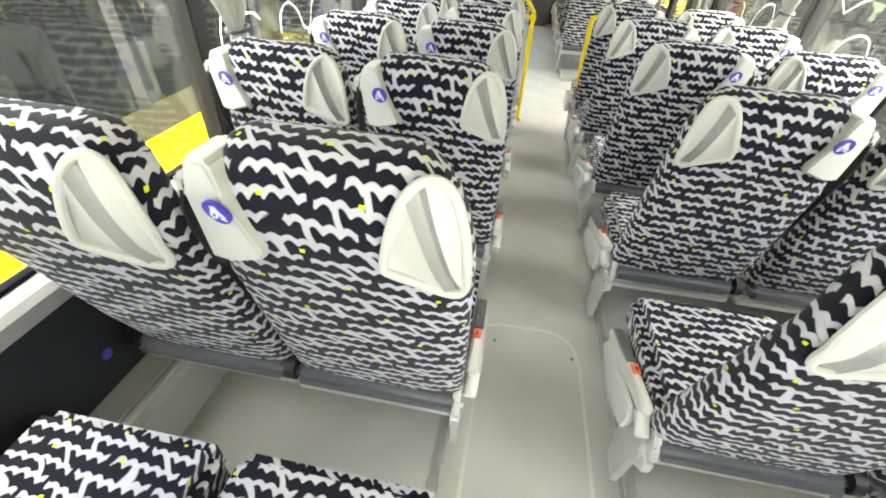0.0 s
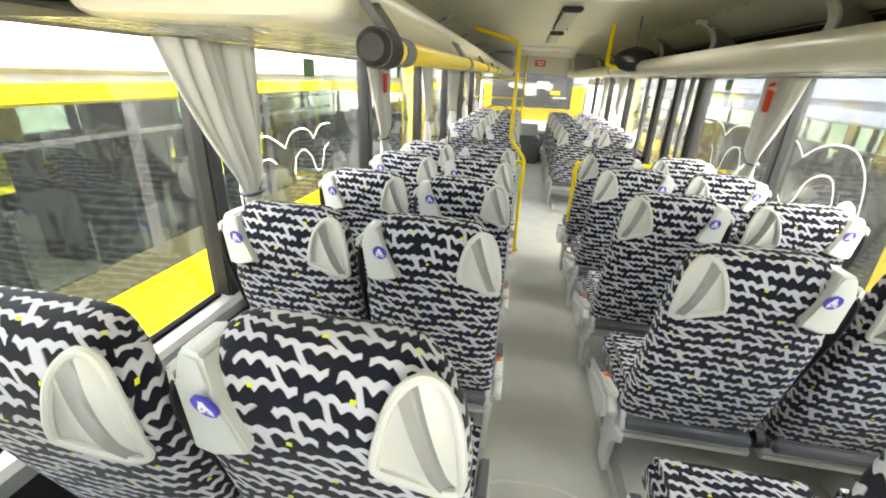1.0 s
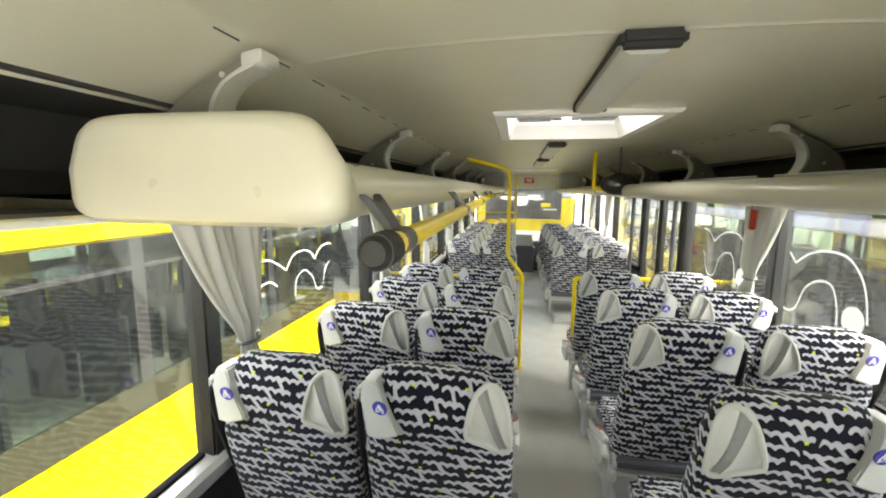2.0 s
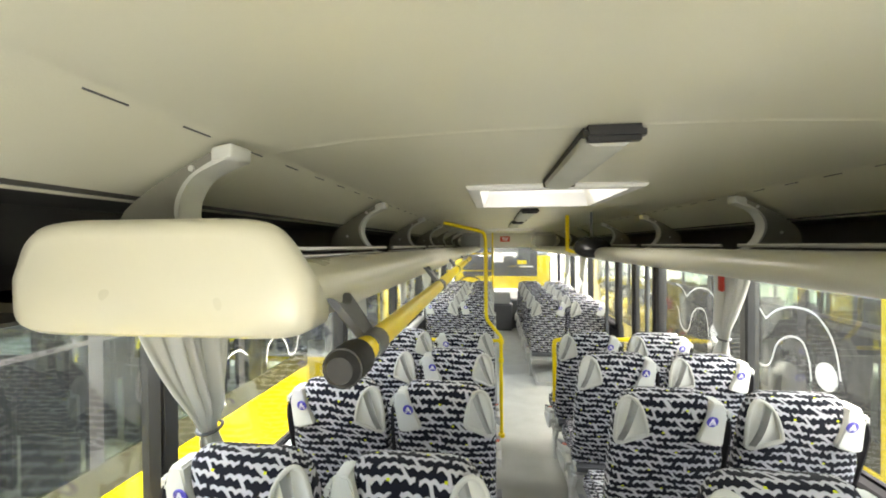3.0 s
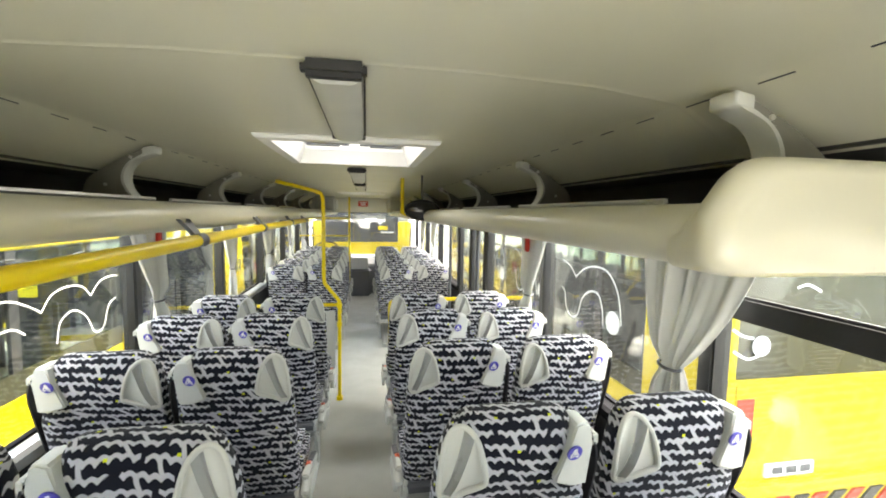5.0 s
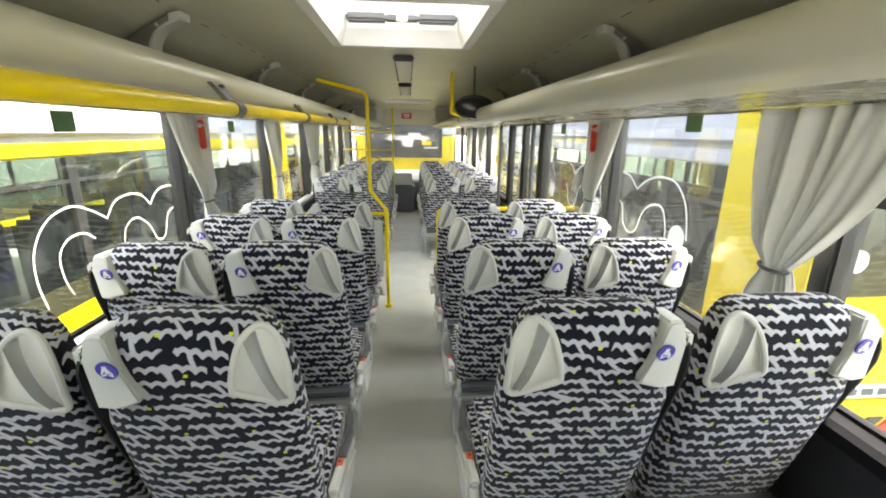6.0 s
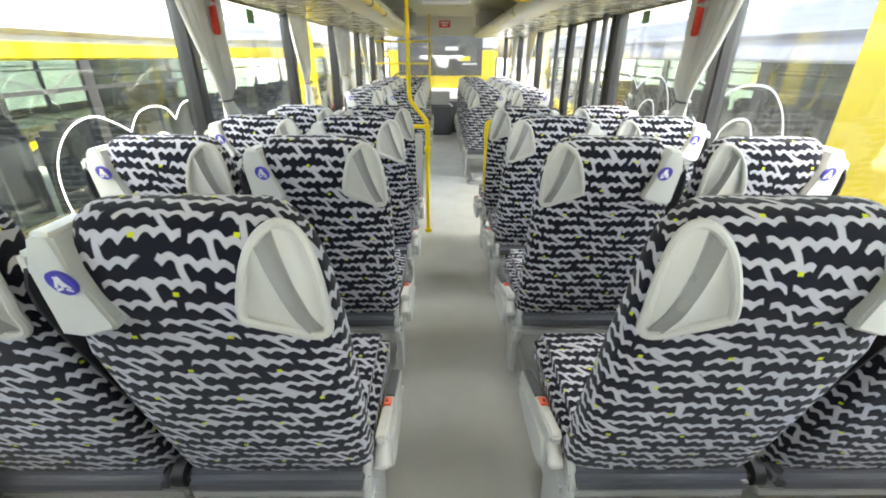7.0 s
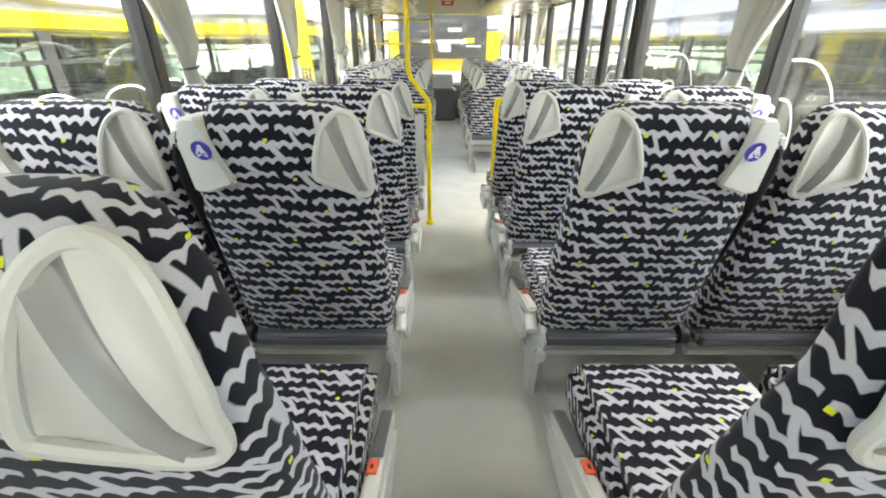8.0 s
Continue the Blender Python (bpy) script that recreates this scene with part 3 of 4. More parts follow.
BACK = [(squash(z, 0.90, 0.82), *rest) for z, *rest in BACK]


def back_surface(x, z):
    """Where the rear face of the backrest lies at a width and height; x grows towards the aisle."""
    zs = [b[0] for b in BACK]
    lo, hi, dep = (float(np.interp(min(z, 1.055), zs, [b[k] for b in BACK])) for k in (1, 2, 3))
    hi = max(hi, 0.222)
    q = min(0.97, abs(x - (lo + hi) / 2) / ((hi - lo) / 2))
    ct = q ** (1 / 0.42)
    return back_y(z) + 0.052 - dep / 2 * (1 - ct * ct) ** 0.285


def seat(s, aisle):
    """One coach seat facing +y. s: -1 has its window side at -x. The grip is on the aisle side, the badge plate on the window side."""
    kind = "aisle" if aisle else "window"
    th = empty("coach_seat", "black and grey patterned plush coach seat beside the " + kind, "seat", "coach seats")
    a = -s  # towards the aisle
    # backrest
    bm = bmesh.new()
    rings, N = [], 36
    for z, lo, hi, dep in BACK:
        cx, hw, hd = (lo + hi) / 2, (hi - lo) / 2, dep / 2
        yc = back_y(z) + 0.052
        ring = []
        for k in range(N):
            t = 2 * math.pi * k / N
            ct, st = math.cos(t), math.sin(t)
            e = 0.42
            px = cx + hw * math.copysign(abs(ct) ** e, ct)
            py = yc + hd * math.copysign(abs(st) ** (e + 0.15), st)
            ring.append(bm.verts.new((a * px, py, z)))
        rings.append(ring)
    loft_faces(bm, rings)
    bm.normal_update()
    bmesh.ops.recalc_face_normals(bm, faces=bm.faces)
    cloth_uv(bm, unfold_back)
    part("backrest", bm, CLOTH, th, "patterned plush backrest", smooth=60)
    # cushion
    bm = bmesh.new()
    box(bm, (-0.222, 0.19, 0.345), (0.222, 0.665, 0.462), 0.028, 4)
    for v in bm.verts:
        if v.co.z > 0.42:
            v.co.z += 0.012 * (1 - (v.co.x / 0.222) ** 2) + 0.03 * max(0, v.co.y - 0.45)
    bmesh.ops.recalc_face_normals(bm, faces=bm.faces)
    cloth_uv(bm, unfold_cushion)
    part("cushion", bm, CLOTH, th, "patterned seat cushion", smooth=60)
    # lower shell
    bm = bmesh.new()
    box(bm, (-0.224, 0.160, 0.338), (0.224, 0.265, 0.398), 0.02, 3)
    part("lower_shell", bm, SHELL, th, "dark grey plastic lower shell")
    # plate with badge
    bm = bmesh.new()
    pl = [(-0.214, 1.035), (-0.210, 1.105), (-0.190, 1.118), (-0.160, 1.114), (-0.138, 1.04), (-0.090, 0.942), (-0.094, 0.930), (-0.150, 0.912), (-0.192, 0.912)]
    prism(bm, [(a * x, squash(z, 1.0, 0.68)) for x, z in pl], 1, -0.020, 0.075, 0.008, 3)
    for v in bm.verts:
        w = max(0.0, -(a * v.co.x) - 0.15)
        v.co.y += back_y(v.co.z) + (5.0 * w * w if v.co.y < 0.02 else 0)
    plate = part("badge_plate", bm, TRIM, th, "pale grey plastic shoulder plate")
    bm = bmesh.new()
    bmesh.ops.create_circle(bm, cap_ends=True, segments=28, radius=0.0225, matrix=pose(a * -0.147, back_y(1.012) - 0.0225, 1.012, 90 + 14, 0, a * -8))
    r = bmesh.ops.extrude_face_region(bm, geom=list(bm.faces))
    for v in r["geom"]:
        if isinstance(v, bmesh.types.BMVert):
            v.co.y += 0.006
    badge = part("badge", bm, BLUE, plate, "round blue belt-reminder badge", smooth=0)
    bm = bmesh.new()
    mm = pose(a * -0.147, back_y(1.012) - 0.0235, 1.012, 90 + 14, 0, a * -8)
    for p0, p1, w in (((-0.001, 0.014), (0.003, -0.006), 0.010), ((-0.012, -0.008), (-0.003, 0.008), 0.0045), ((0.012, -0.008), (0.002, 0.007), 0.0045), ((-0.013, -0.013), (-0.002, -0.009), 0.004), ((0.003, -0.010), (0.013, -0.013), 0.004)):
        p0, p1 = Vector(p0), Vector(p1)
        d = (p1 - p0).normalized()
        q = Vector((-d.y, d.x)) * w / 2
        f = bm.faces.new([bm.verts.new(mm @ Vector((c.x, c.y, 0))) for c in (p0 + q, p0 - q, p1 - q, p1 + q)])
    r = bmesh.ops.extrude_face_region(bm, geom=list(bm.faces))
    for v in r["geom"]:
        if isinstance(v, bmesh.types.BMVert):
            v.co.y += 0.002
    part("pictogram", bm, WHITE, badge, "white pictogram strokes", smooth=0)
    # grip
    outline = spline([(0.098, 0.955, 0), (0.102, 0.997, 0), (0.115, 1.049, 0), (0.137, 1.081, 0), (0.165, 1.090, 0), (0.191, 1.071, 0), (0.209, 1.02, 0), (0.217, 0.955, 0), (0.216, 0.914, 0), (0.200, 0.904, 0), (0.155, 0.925, 0), (0.112, 0.942, 0)], 4, True)

    def on_back(x, z, dy=0.0):
        return Vector((a * x, back_surface(x, z) + dy, z))
    bm = bmesh.new()
    tube(bm, [on_back(p.x, p.y, -0.0145) for p in outline], 0.0078, 8, True)
    grip = part("hand_grip", bm, GRIP, th, "pale grey rounded triangular hand grip")
    # hollow with a sharp diagonal ridge and a deep channel behind it
    top, foot = Vector((0.130, 1.052)), Vector((0.192, 0.908))
    along = (foot - top).normalized()
    across = Vector((-along.y, along.x))
    pts = [((Vector((p.x, p.y)) - top).dot(along), (Vector((p.x, p.y)) - top).dot(across)) for p in outline]
    dlo, dhi = min(q for _, q in pts), max(q for _, q in pts)

    def chord(d):
        cross = []
        for (s0, d0), (s1, d1) in zip(pts, pts[1:] + pts[:1]):
            if (d0 <= d) != (d1 <= d):
                cross.append(s0 + (s1 - s0) * (d - d0) / (d1 - d0))
        return min(cross), max(cross)

    def strip_rows(levels):
        b2 = bmesh.new()
        rows = []
        for d, dy, e in levels:
            wide = 1 + 0.75 * max(0.0, 1 - d / dhi) if d > 0 else 1.0
            lo, hi = chord(d * wide)[0], chord(d)[1]
            row = []
            for k in range(13):
                f = k / 12
                q = top + along * (lo + (hi - lo) * f) + across * d * (1 + (wide - 1) * (1 - f) ** 1.6)
                sag = e * min(1.0, 9 * f * (1 - f))
                row.append(b2.verts.new(on_back(q.x, q.y, dy + sag)))
            rows.append(row)
        for r0, r1 in zip(rows, rows[1:]):
            for k in range(12):
                b2.faces.new((r0[k], r0[k + 1], r1[k + 1], r1[k]))
        return b2
    inner = [(dlo + (0.0 - dlo) * f, dy, e) for f, dy, e in ((0.03, -0.018, 0.0), (0.12, -0.017, 0.007), (0.3, -0.016, 0.010), (0.55, -0.016, 0.009), (0.8, -0.017, 0.005), (0.95, -0.019, 0.002), (1.0, -0.0195, 0.0))]
    part("grip_dish", strip_rows(inner), GRIP, grip)
    # channel is a darker grey than the dish: its shade put into the colour
    part("grip_channel", strip_rows([(0.0, -0.0195, 0.0), (0.0015, -0.018, 0.003), (0.005, -0.0135, 0.004), (0.009, -0.0100, 0.006), (0.0105, -0.0098, 0.006), (0.014, -0.0115, 0.005), (0.0195, -0.0150, 0.002), (0.021, -0.0165, 0.001)]), GRIPSHADE, grip, "diagonal finger channel with its shade in the grey")
    outer = [(0.021 + (dhi - 0.021) * f, dy, e) for f, dy, e in ((0.0, -0.0165, 0.001), (0.05, -0.0162, 0.002), (0.2, -0.0150, 0.005), (0.45, -0.0150, 0.006), (0.75, -0.0165, 0.003), (0.96, -0.018, 0.0))]
    part("grip_slope", strip_rows(outer), GRIP, grip)
    # belt
    bm = bmesh.new()
    pts = spline([(a * -0.220, back_y(1.03) + 0.03, 1.03), (a * -0.228, back_y(0.95) + 0.035, 0.95), (a * -0.235, back_y(0.7) + 0.05, 0.70), (a * -0.225, back_y(0.45) + 0.06, 0.45)], 3)
    rings = [[bm.verts.new((p.x + dx, p.y + dy, p.z)) for dx, dy in ((-0.003, -0.022), (0.003, -0.022), (0.003, 0.022), (-0.003, 0.022))] for p in pts]
    loft_faces(bm, rings)
    part("seat_belt", bm, STRAP, th, "black seat belt webbing")
    bm = bmesh.new()
    box(bm, (a * -0.236, back_y(1.03) + 0.005, 1.005), (a * -0.210, back_y(1.03) + 0.075, 1.045), 0.008)
    part("belt_guide", bm, TRIM, th)
    bm = bmesh.new()
    cyl(bm, (a * -0.250, 0.20, 0.375), (a * -0.222, 0.20, 0.375), 0.035, 16)
    part("hinge_cover", bm, BLACK, th, "black round hinge cover")
    # frame
    bm = bmesh.new()
    box(bm, (-0.235, 0.19, 0.285), (0.235, 0.235, 0.318), 0.008)
    box(bm, (-0.24, 0.55, 0.275), (0.24, 0.60, 0.318), 0.008)
    box(bm, (-0.235, 0.2, 0.300), (0.235, 0.62, 0.345), 0.01)
    part("seat_frame", bm, FRAME, th, "light grey steel seat frame")
    if aisle:
        bm = bmesh.new()
        prism(bm, [(0.165, 0.32), (0.165, 0.28), (0.235, 0.22), (0.25, 0.04), (0.34, 0.04), (0.355, 0.23), (0.60, 0.27), (0.60, 0.32)], 0, a * 0.205, a * 0.228, 0.004, 1)
        part("leg", bm, FRAME, th)
        bm = bmesh.new()
        prism(bm, [(0.275, 0.28), (0.262, 0.345), (0.285, 0.388), (0.42, 0.352), (0.59, 0.305), (0.615, 0.275), (0.59, 0.250), (0.46, 0.240), (0.33, 0.255)], 0, a * 0.248, a * 0.268, 0.010, 3)
        sp = part("side_panel", bm, TRIM, th, "pale grey plastic side panel")
        bm = bmesh.new()
        prism(bm, [(0.244, 0.408), (0.238, 0.440), (0.262, 0.446), (0.60, 0.352), (0.62, 0.335), (0.615, 0.305), (0.58, 0.300)], 0, a * 0.2295, a * 0.262, 0.007, 3)
        arm = part("armrest", bm, GRIP, th, "pale folded armrest with a red button")
        bm = bmesh.new()
        prism(bm, [(0.372, 0.405), (0.372, 0.4215), (0.412, 0.4115), (0.412, 0.395)], 0, a * 0.2312, a * 0.254, 0.002, 1)
        part("recline_button", bm, RED, arm, "orange-red recline button")
        bm = bmesh.new()
        prism(bm, [(0.384, 0.405), (0.384, 0.4195), (0.396, 0.4165), (0.396, 0.4)], 0, a * 0.239, a * 0.245)
        part("button_mark", bm, BLACK, arm, "dark mark on the button", smooth=0)
        bm = bmesh.new()
        prism(bm, [(0.424, 0.395), (0.424, 0.4075), (0.585, 0.3615), (0.606, 0.348), (0.606, 0.335)], 0, a * 0.2325, a * 0.2595, 0.003, 1)
        part("arm_pad", bm, PAD, arm, "slate grey armrest pad")
        bm = bmesh.new()
        cyl(bm, (a * 0.247, 0.262, 0.405), (a * 0.247, 0.210, 0.375), 0.019, 18)
        cyl(bm, (a * 0.247, 0.210, 0.375), (a * 0.247, 0.206, 0.373), 0.019, 18, 0.014)
        part("pivot_knob", bm, GRIP, sp)
        bm = bmesh.new()
        prism(bm, [(0.165, 0.33), (0.170, 0.375), (0.20, 0.405), (0.235, 0.415), (0.235, 0.33)], 0, a * 0.205, a * 0.2245, 0.006, 2)
        part("pivot_cheek", bm, FRAME, sp, "grey pivot cheek plate")
    return th


P = 0.733
ROWS_REAR = [P * k for k in range(0, 6)]
ROWS_FRONT = [6.03 + 0.74 * k for k in range(5)]


def build_seats():
    for s, ca, cw in ((-1, -0.465, -0.943), (1, 0.465, 0.965)):
        for aisle, cx in ((True, ca), (False, cw)):
            first = None
            for y in ROWS_REAR + ROWS_FRONT:
                z = floor_z(y + 0.3) if y < 5 else 0.0
                z = 1.12 - 0.04 * (y - 2 * P) - 1.015 if y < 5 else -0.045
                m = pose(cx, y, z)
                if s < 0 and y == P:  # the rear row sits a little higher, its window seat is reclined
                    m = pose(cx - 0.012, y, z + 0.033) if aisle else pose(cx + 0.005, y + 0.02, z + 0.035, 4)
                if first is None:
                    first = seat(s, aisle)
                    first.matrix_basis = m
                else:
                    copy_thing(first, m)


# ---------------------------------------------------------------- curtains
def curtain(side, y0, back=0.34, ahead=0.10):
    th = empty("curtain", "pale grey pleated curtain tied back at a window pillar", "curtain", "window curtains")
    bm = bmesh.new()
    nu, nv = 96, 26
    zt, zk, zb = 1.685, 1.205, 0.86
    rnd = random.Random(int(y0 * 100) + side)
    folds = [(rnd.uniform(0, 1), rnd.uniform(0.035, 0.085), rnd.uniform(0.012, 0.034)) for _ in range(13)]
    ph = rnd.uniform(0, 6)
    rows = []
    for j in range(nv + 1):
        z = zt + (zb - zt) * j / nv
        if z > zk:
            t = (z - zk) / (zt - zk)
            sag = 0.03 * math.sin(math.pi * t)
            lo, hi = y0 - 0.038 - back * t ** 0.9 - sag, y0 + 0.036 + ahead * t ** 0.5 + 0.2 * sag
        else:
            t = (zk - z) / (zk - zb)
            lo, hi = y0 - 0.038 - 0.085 * t ** 0.6, y0 + 0.036 + 0.07 * t ** 0.6
        tight = 1 - 0.6 * math.exp(-((z - zk) / 0.05) ** 2)
        row = []
        for i in range(nu + 1):
            u = i / nu
            dx = sum(h * math.exp(-((u - c - 0.03 * math.sin(4 * z + 9 * c)) / w) ** 2) for c, w, h in folds) * 0.75
            dx += 0.007 * math.sin(u * 2 * math.pi * 7 + ph) + 0.003 * math.sin(u * 47 + z * 9)
            row.append(bm.verts.new((side * (1.185 - dx * tight - 0.012 * math.sin(math.pi * u)), lo + (hi - lo) * u, z)))
        rows.append(row)
    for j in range(nv):
        for i in range(nu):
            bm.faces.new((rows[j][i], rows[j][i + 1], rows[j + 1][i + 1], rows[j + 1][i]))
    c = part("cloth", bm, CURT, th, smooth=80)
    so = c.modifiers.new("thick", "SOLIDIFY")
    so.thickness = 0.003
    bm = bmesh.new()
    ring = [(side * 1.165 + 0.034 * math.cos(t), y0 + 0.044 * math.sin(t), zk + 0.006 * math.sin(t)) for t in (2 * math.pi * k / 16 for k in range(16))]
    tube(bm, ring, 0.006, 6, True)
    part("tie_band", bm, SHELL, th, "dark elastic tie band")
    return th


# ---------------------------------------------------------------- poles and rails
def build_poles():
    y = 4.40
    th = empty("stanchion_pole", "yellow cranked stanchion pole from aisle floor to ceiling", "pole")
    bm = bmesh.new()
    tube(bm, spline([(-0.70, y - 0.1, 2.0), (-0.52, y - 0.04, 1.96), (-0.38, y, 1.925), (-0.325, y, 1.88), (-0.315, y, 1.7), (-0.315, y, 1.3), (-0.310, y, 1.12), (-0.27, y, 1.05), (-0.195, y, 0.955), (-0.178, y, 0.90), (-0.178, y, 0.6), (-0.178, y, 0.01)], 5), 0.017, 12)
    part("tube", bm, YELLOW, th)
    bm = bmesh.new()
    cyl(bm, (-0.178, y, 0.0), (-0.178, y, 0.035), 0.03, 16)
    part("foot", bm, YELLOW, th)
    bm = bmesh.new()
    tube(bm, [(-0.18, y, 0.90), (-0.6, y, 0.90), (-1.18, y, 0.90)], 0.016, 10)
    for z in (0.895, 0.72):
        cyl(bm, (-0.178, y, z - 0.02), (-0.178, y, z + 0.02), 0.024, 12)
    part("cross_rail", bm, YELLOW, th)
    bm = bmesh.new()
    box(bm, (-1.15, y - 0.012, 0.12), (-0.215, y + 0.012, 0.84), 0.006)
    part("screen_panel", bm, TRIM, th, "pale grey screen panel")
    th = empty("stanchion_pole", "short yellow ceiling post beside the round mirror", "pole")
    bm = bmesh.new()
    tube(bm, [(0.35, 3.95, 2.03), (0.35, 3.95, 1.74)], 0.016, 10)
    tube(bm, spline([(0.35, 3.95, 1.76), (0.39, 3.95, 1.735), (0.55, 3.95, 1.73)], 3), 0.016, 10)
    part("tube", bm, YELLOW, th)
    th = empty("dome_mirror", "black round dome mirror under the luggage rack", "mirror")
    bm = bmesh.new()
    bmesh.ops.create_uvsphere(bm, u_segments=24, v_segments=12, radius=0.135, matrix=Matrix.Translation((0.47, 3.62, 1.77)) @ Matrix.Diagonal((1, 0.45, 0.60, 1)))
    part("dome", bm, MIRROR, th)
    bm = bmesh.new()
    cyl(bm, (0.47, 3.64, 1.80), (0.47, 3.64, 2.03), 0.008, 10)
    part("stem", bm, SHELL, th)
    for x, y0, lab in ((0.27, 4.12, "yellow hooped handrail beside the seat at the door"),):
        th = empty("handrail", lab, "handrail")
        bm = bmesh.new()
        tube(bm, spline([(x, y0, 0.42), (x, y0 + 0.01, 0.80), (x, y0 + 0.02, 0.93), (x + 0.05, y0 + 0.03, 0.975), (x + 0.4, y0 + 0.05, 0.98), (1.17, y0 + 0.05, 0.98)], 5), 0.018, 12)
        part("tube", bm, YELLOW, th)
    # tall poles and rails behind the driver's seat
    th = empty("stanchion_pole", "yellow pole and cross rail at the driver partition", "pole")
    bm = bmesh.new()
    tube(bm, [(-0.26, 8.9, 0.01), (-0.26, 8.9, 2.03)], 0.017, 10)
    tube(bm, [(-0.26, 8.9, 1.62), (-1.18, 8.9, 1.62)], 0.016, 10)
    tube(bm, [(-0.26, 8.9, 1.28), (-1.18, 8.9, 1.28)], 0.012, 10)
    part("tube", bm, YELLOW, th)


def build_door():
    """Glazed centre door in the right-hand wall."""
    d = tagged(new("door_1"), "closed dark-framed glazed centre door of the bus", "door", kind="structure")
    for y0, y1 in ((4.52, 5.09), (5.11, 5.68)):
        bm = bmesh.new()
        for lo, hi in (((y0, -0.05), (y0 + 0.05, 1.78)), ((y1 - 0.05, -0.05), (y1, 1.78)), ((y0 + 0.05, 1.68), (y1 - 0.05, 1.78)), ((y0 + 0.05, -0.05), (y1 - 0.05, 0.08))):
            box(bm, (WALL - 0.01, lo[0], lo[1]), (WALL + 0.04, hi[0], hi[1]), 0.006)
        leaf = part("leaf", bm, BLACK, d, "black door leaf frame")
        bm = bmesh.new()
        box(bm, (WALL + 0.012, y0 + 0.045, 0.07), (WALL + 0.017, y1 - 0.045, 1.70))
        part("pane", bm, GLASS, leaf, smooth=0).visible_shadow = False
    for y in (4.40, 5.75):
        bm = bmesh.new()
        tube(bm, [(1.12, y, 0.01), (1.12, y, 1.69)], 0.02, 10)
        part("door_post", bm, SHELL, d, "dark grey door post")


def build_front():
    """Front end: windscreen, header with sign, dashboard, driver's seat and wheel."""
    bm = bmesh.new()
    box(bm, (-WALL - 0.07, FRONT + 0.25, -0.1), (WALL + 0.07, FRONT + 0.33, 0.62))
    box(bm, (-WALL - 0.07, FRONT + 0.25, 1.82), (WALL + 0.07, FRONT + 0.33, 2.2))
    box(bm, (-WALL - 0.07, FRONT, -0.1), (-WALL, FRONT + 0.33, 0.7))
    box(bm, (WALL, FRONT, -0.1), (WALL + 0.07, FRONT + 0.33, 0.7))
    box(bm, (-WALL - 0.07, FRONT, 1.72), (-WALL, FRONT + 0.33, 2.2))
    box(bm, (WALL, FRONT, 1.72), (WALL + 0.07, FRONT + 0.33, 2.2))
    wf = tagged(part("wall_front", bm, PANEL, smooth=0), "front wall of the bus round the windscreen", "wall", kind="structure")
    for x in (-WALL - 0.03, WALL - 0.04):
        bm = bmesh.new()
        box(bm, (x, FRONT + 0.22, 0.6), (x + 0.07, FRONT + 0.30, 1.84), 0.01)
        part("screen_pillar", bm, BLACK, wf)
    w = tagged(new("windscreen"), "clear bus windscreen", "windscreen", kind="structure")
    bm = bmesh.new()
    box(bm, (-WALL, FRONT + 0.285, 0.6), (WALL, FRONT + 0.29, 1.84))
    part("pane", bm, GLASS, w, smooth=0).visible_shadow = False
    bm = bmesh.new()
    box(bm, (-WALL + 0.01, FRONT - 0.55, 1.735), (WALL - 0.01, FRONT - 0.50, 2.05))
    h = tagged(part("front_header", bm, CEIL, smooth=0), "beige header panel above the windscreen", "header", kind="structure")
    th = empty("exit_sign", "small red sign on the front header", "sign")
    bm = bmesh.new()
    box(bm, (-0.10, FRONT - 0.565, 1.86), (0.10, FRONT - 0.552, 1.97), 0.003)
    part("sign_plate", bm, REDSIGN, th)
    bm = bmesh.new()
    box(bm, (-0.07, FRONT - 0.568, 1.925), (0.07, FRONT - 0.564, 1.945))
    box(bm, (-0.05, FRONT - 0.568, 1.885), (0.05, FRONT - 0.564, 1.905))
    part("sign_bars", bm, WHITE, th, smooth=0)
    for s in (-1, 1):
        th = empty("ceiling_housing", "white rounded ceiling housing near the front", "housing", "ceiling housings")
        bm = bmesh.new()
        box(bm, (s * 0.42, 7.6, 1.74), (s * 0.80, 8.1, 2.0), 0.05, 3)
        part("case", bm, TRIM, th)
        bm = bmesh.new()
        box(bm, (s * 0.46, 7.592, 1.78), (s * 0.76, 7.602, 1.95), 0.004)
        part("screen", bm, PANEL, th)
    th = empty("dashboard", "grey moulded dashboard with a raised ticket console", "dashboard")
    bm = bmesh.new()
    prism(bm, [(FRONT - 0.35, 0.0), (FRONT - 0.35, 0.62), (FRONT - 0.2, 0.78), (FRONT + 0.24, 0.80), (FRONT + 0.24, 0.0)], 0, -WALL + 0.01, WALL - 0.01, 0.02)
    part("top", bm, SHELL, th)
    bm = bmesh.new()
    box(bm, (-0.30, FRONT - 0.65, 0.0), (0.16, FRONT - 0.36, 0.56), 0.03, 3)
    part("console", bm, SHELL, th, "dark grey console")
    bm = bmesh.new()
    box(bm, (-0.26, FRONT - 0.62, 0.56), (0.10, FRONT - 0.42, 0.80), 0.02, 2)
    part("ticket_machine", bm, TRIM, th)
    th = empty("steering_wheel", "black steering wheel on its column", "steering wheel")
    bm = bmesh.new()
    m = pose(-0.75, FRONT - 0.5, 0.98, 35)
    tube(bm, [m @ Vector((0.23 * math.cos(t), 0.23 * math.sin(t), 0)) for t in (2 * math.pi * k / 28 for k in range(28))], 0.015, 8, True)
    tube(bm, [m @ Vector((-0.22, 0, 0)), m @ Vector((0.22, 0, 0))], 0.012, 6)
